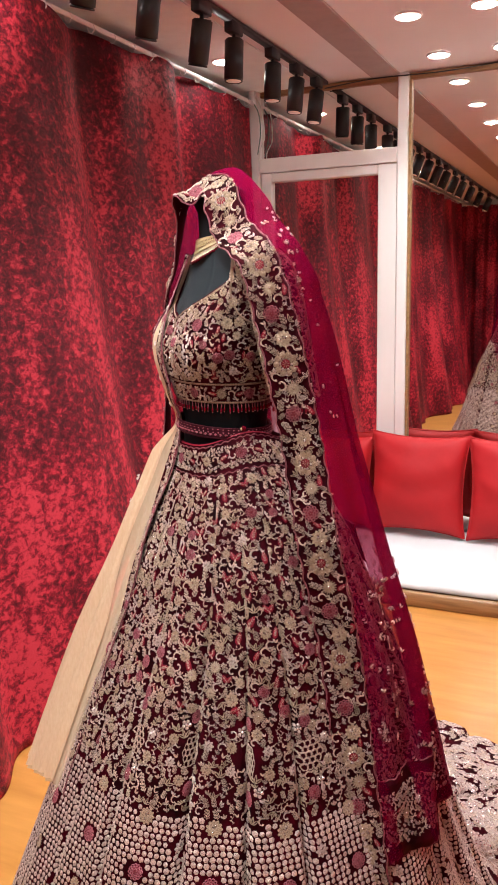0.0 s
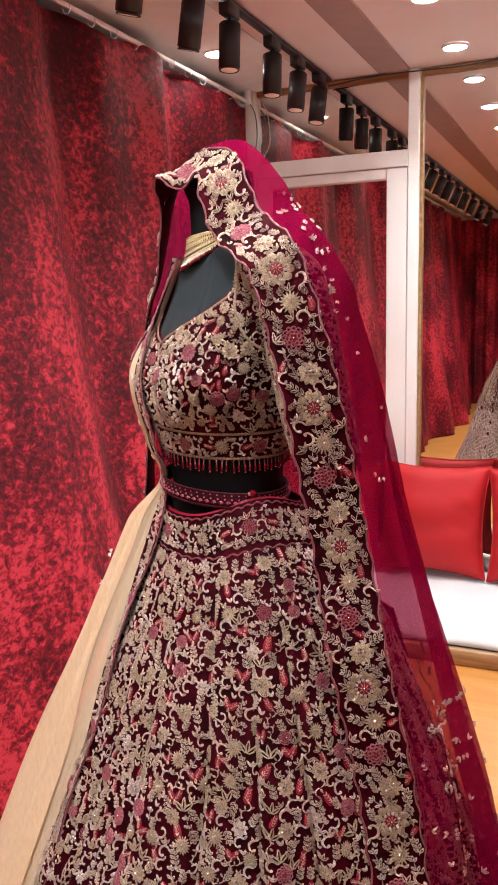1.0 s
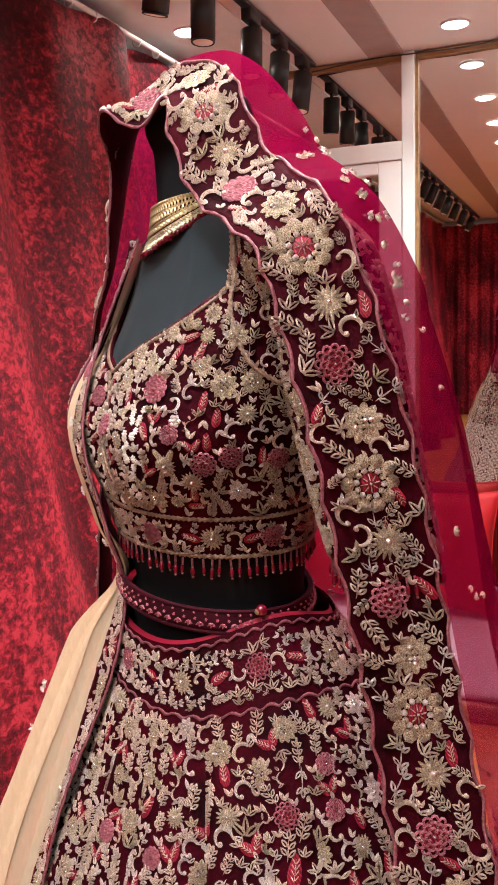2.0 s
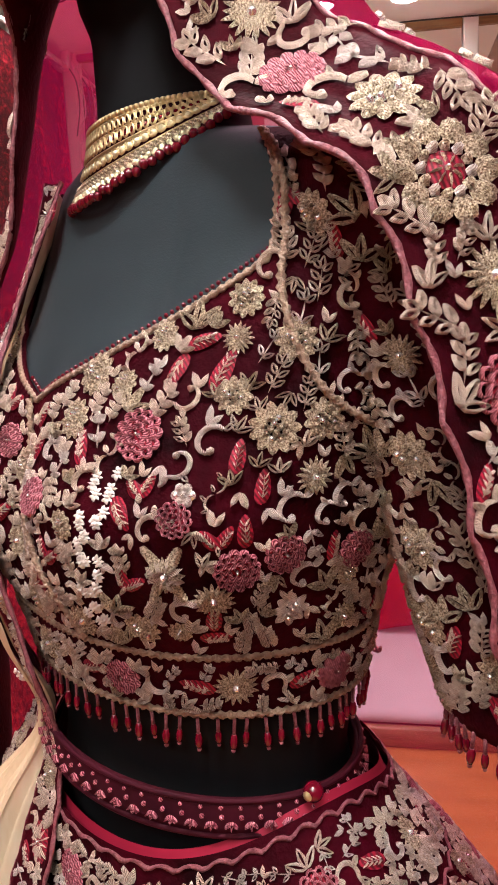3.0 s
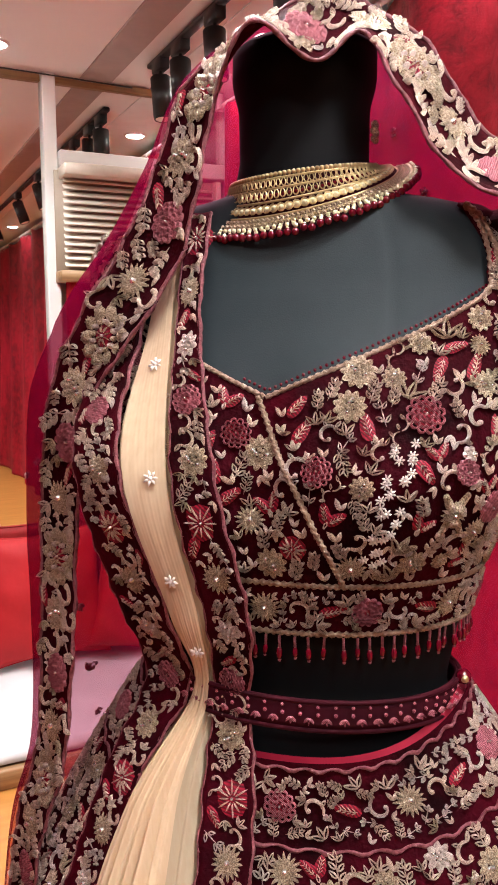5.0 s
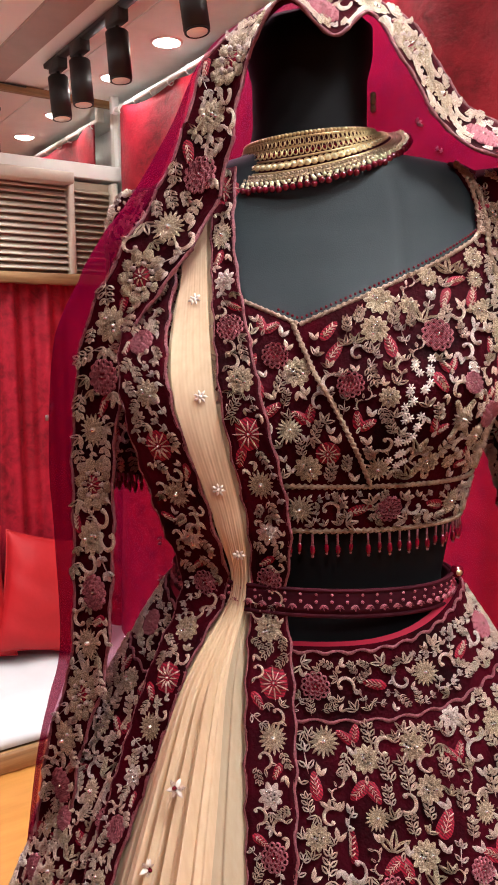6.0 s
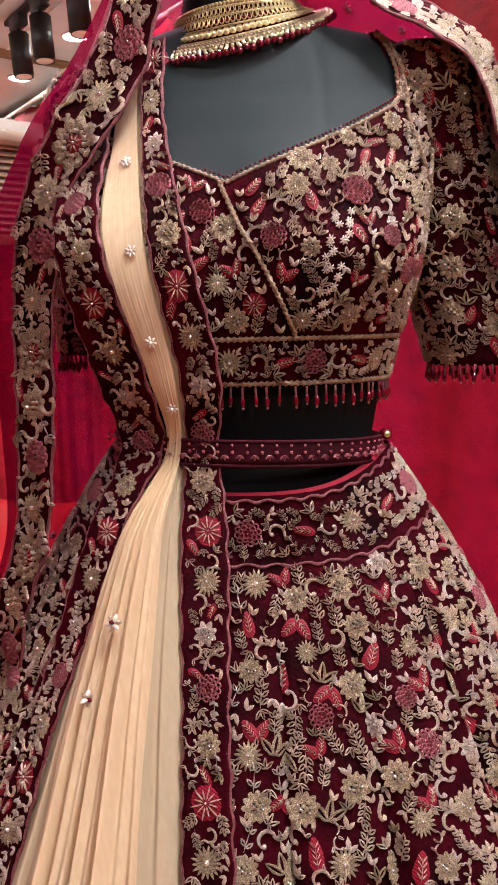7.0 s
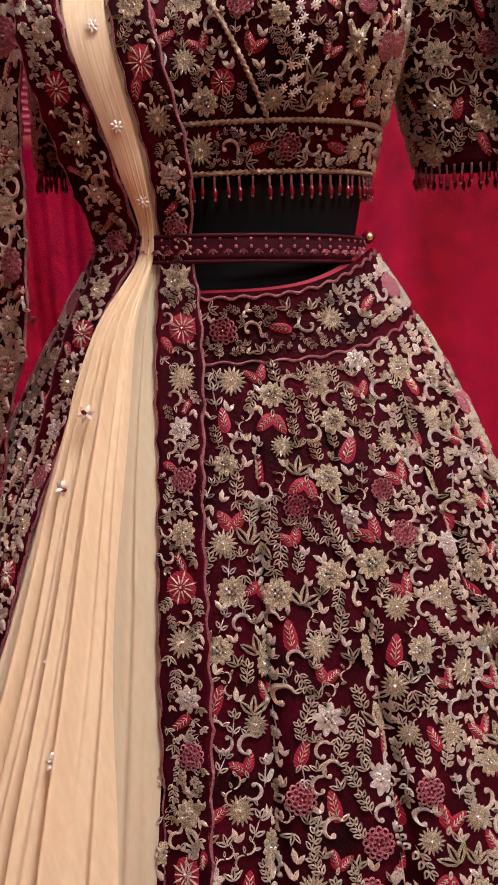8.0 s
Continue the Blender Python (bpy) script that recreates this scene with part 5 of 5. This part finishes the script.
bt = [("pinkfoil", -math.pi + (k + 0.5) * 2 * math.pi / 64, 1.311, -1.57, 0.0034) for k in range(64)]
bt += [("pinkdot", -math.pi + k * 2 * math.pi / 64, 1.322, 0, 0.0014) for k in range(64)]
part("belt_stitching", stamp("belt_stitching", BELT, bt, 0.0022), None, belt, smooth=False, kind="stuff")
for z in (1.303, 1.325):
    part("edge_cord", tube("edge_cord", BELT(PH, np.full(220, z)), 0.0018, 6), VELVET_DARK, belt)
knob = bmesh.new()
bmesh.ops.create_uvsphere(knob, u_segments=14, v_segments=10, radius=0.0062, matrix=Matrix.Translation((0.137, -0.012, 1.324)))
knob_ob = part("button", knob, BEAD_RED, belt, "round dark red button")
part("button_foil", raw_mesh("button_foil", *[np.array(a) for a in (Motif().dome(0, 0, 0.0032, 0.0016, 0, 8).v, Motif().dome(0, 0, 0.0032, 0.0016, 0, 8).f)]), GOLD, knob_ob, "gold foil centre").matrix_basis = look((0.1385, -0.0178, 1.3240), (0.12, 0.06, 1.324)) @ pose(0, 0, 0)

# choker
choker = empty("choker_necklace", STAND, "gold kundan choker with a red bead fringe on the mannequin", "necklace")
CH = [(1.720, 0.0575, 0.0500), (1.710, 0.060, 0.0510), (1.700, 0.066, 0.0530), (1.690, 0.077, 0.0555), (1.683, 0.088, 0.0590)]


def choke(phi, v):
    """v runs from the top row of beads down to the fringe; the collar is deepest at the throat and sits askew."""
    a, b, z = (np.interp(v, np.linspace(0, 1, 5), [r[i] for r in CH]) for i in (1, 2, 0))
    f, c = 1 - np.cos(phi), np.cos(phi)
    top = 1.720 - 0.005 * c + 0.005 * np.sin(phi)
    drop = (1.720 - z) * (1 - 0.32 * f) + 0.006 * v * c
    return np.stack([a * np.sin(phi), -b * c, top - drop + v * (0.011 * f + 0.0075 * np.sin(phi))], 1)


CPH = np.linspace(-2.0, 2.0, 110)
ob = part("collar", grid("collar", lambda u, v: choke(u, 1 - v), CPH, np.linspace(0.04, 1, 14)), VELVET_DARK, choker, "dark backing")
ob.modifiers.new("thick", "SOLIDIFY").thickness = 0.0015
sb = {}
for nm, r, mat in (("pearl", 0.0019, GOLD), ("seed_pearl", 0.0018, KUNDAN), ("gilt_bead", 0.0020, ZARI_GOLD), ("red_drop", 0.0032, BEAD_RED)):
    bm = bmesh.new()
    bmesh.ops.create_uvsphere(bm, u_segments=7, v_segments=5, radius=r)
    sb[nm] = bpy.data.meshes.new(nm)
    bm.to_mesh(sb[nm])
    bm.free()
    sb[nm].materials.append(mat)
for v, n, nm in ((0.0, 66, "pearl"), (0.72, 78, "gilt_bead"), (0.81, 70, "gilt_bead"), (0.89, 66, "seed_pearl"), (0.96, 56, "seed_pearl"), (1.03, 58, "red_drop")):
    for ph in np.linspace(-1.95, 1.95, n):
        dz = max(0, v - 1) * 0.07 + (rng.uniform(-0.0012, 0.0012) if v > 0.9 else 0)
        part(nm, sb[nm], None, choker).location = choke(np.array([ph]), np.array([min(v, 1.0)]))[0] * np.array([1.025, 1.025, 1]) - np.array([0, 0, dz])
# rows of gold rings, the second with ruby stones and the third with pale ones
KINDS["open_ring"] = Motif().loop(-1.3, 0, 0, 2.6, 1.7, 0.34, 0.0016, 7, 10).done()
KINDS["ruby_setting"] = Motif().loop(-1.3, 0, 0, 2.6, 1.7, 0.32, 0.0016, 7, 10).dome(-0.15, 0, 0.5, 0.0012, 9, 7).done()
KINDS["stone_setting"] = Motif().hook(0, 0, 1.0, 0, 8.4, 0.30, 0.0016, 7, 12).dome(0, 0, 0.72, 0.0018, 8, 8).done()
rows = [(nm, ph, 1 - v, 1.57, r) for nm, v, n, r in (("open_ring", 0.14, 56, 0.0026), ("ruby_setting", 0.32, 50, 0.0030), ("stone_setting", 0.55, 46, 0.0034)) for ph in np.linspace(-1.93, 1.93, n)]
for nm in ("open_ring", "ruby_setting", "stone_setting"):
    flower_parts(nm, lambda u, v: choke(u, 1 - v), [q for q in rows if q[0] == nm], choker, 0.0014)
for v in (0.065, 0.225, 0.43, 0.665, 0.78):
    part("gold_wire", tube("gold_wire", choke(CPH, np.full(110, v)) * np.array([1.02, 1.02, 1]), 0.0010, 5), GOLD, choker)

# small gilt ornament hanging beside the neck
bm = bmesh.new()
for k in range(7):
    a = k * 1.0472
    bmesh.ops.create_uvsphere(bm, u_segments=7, v_segments=5, radius=0.0030, matrix=Matrix.Translation((0, 0.0052 * math.cos(a) * (k < 6), 0.0062 * math.sin(a) * (k < 6))))
stud = part("ear_ornament", bm, ZARI_GOLD)
stud.matrix_world = STAND @ pose(0.0575, -0.004, 1.750)
tagged(stud, "small gilt flower ornament pinned beside the mannequin's neck", "ornament")
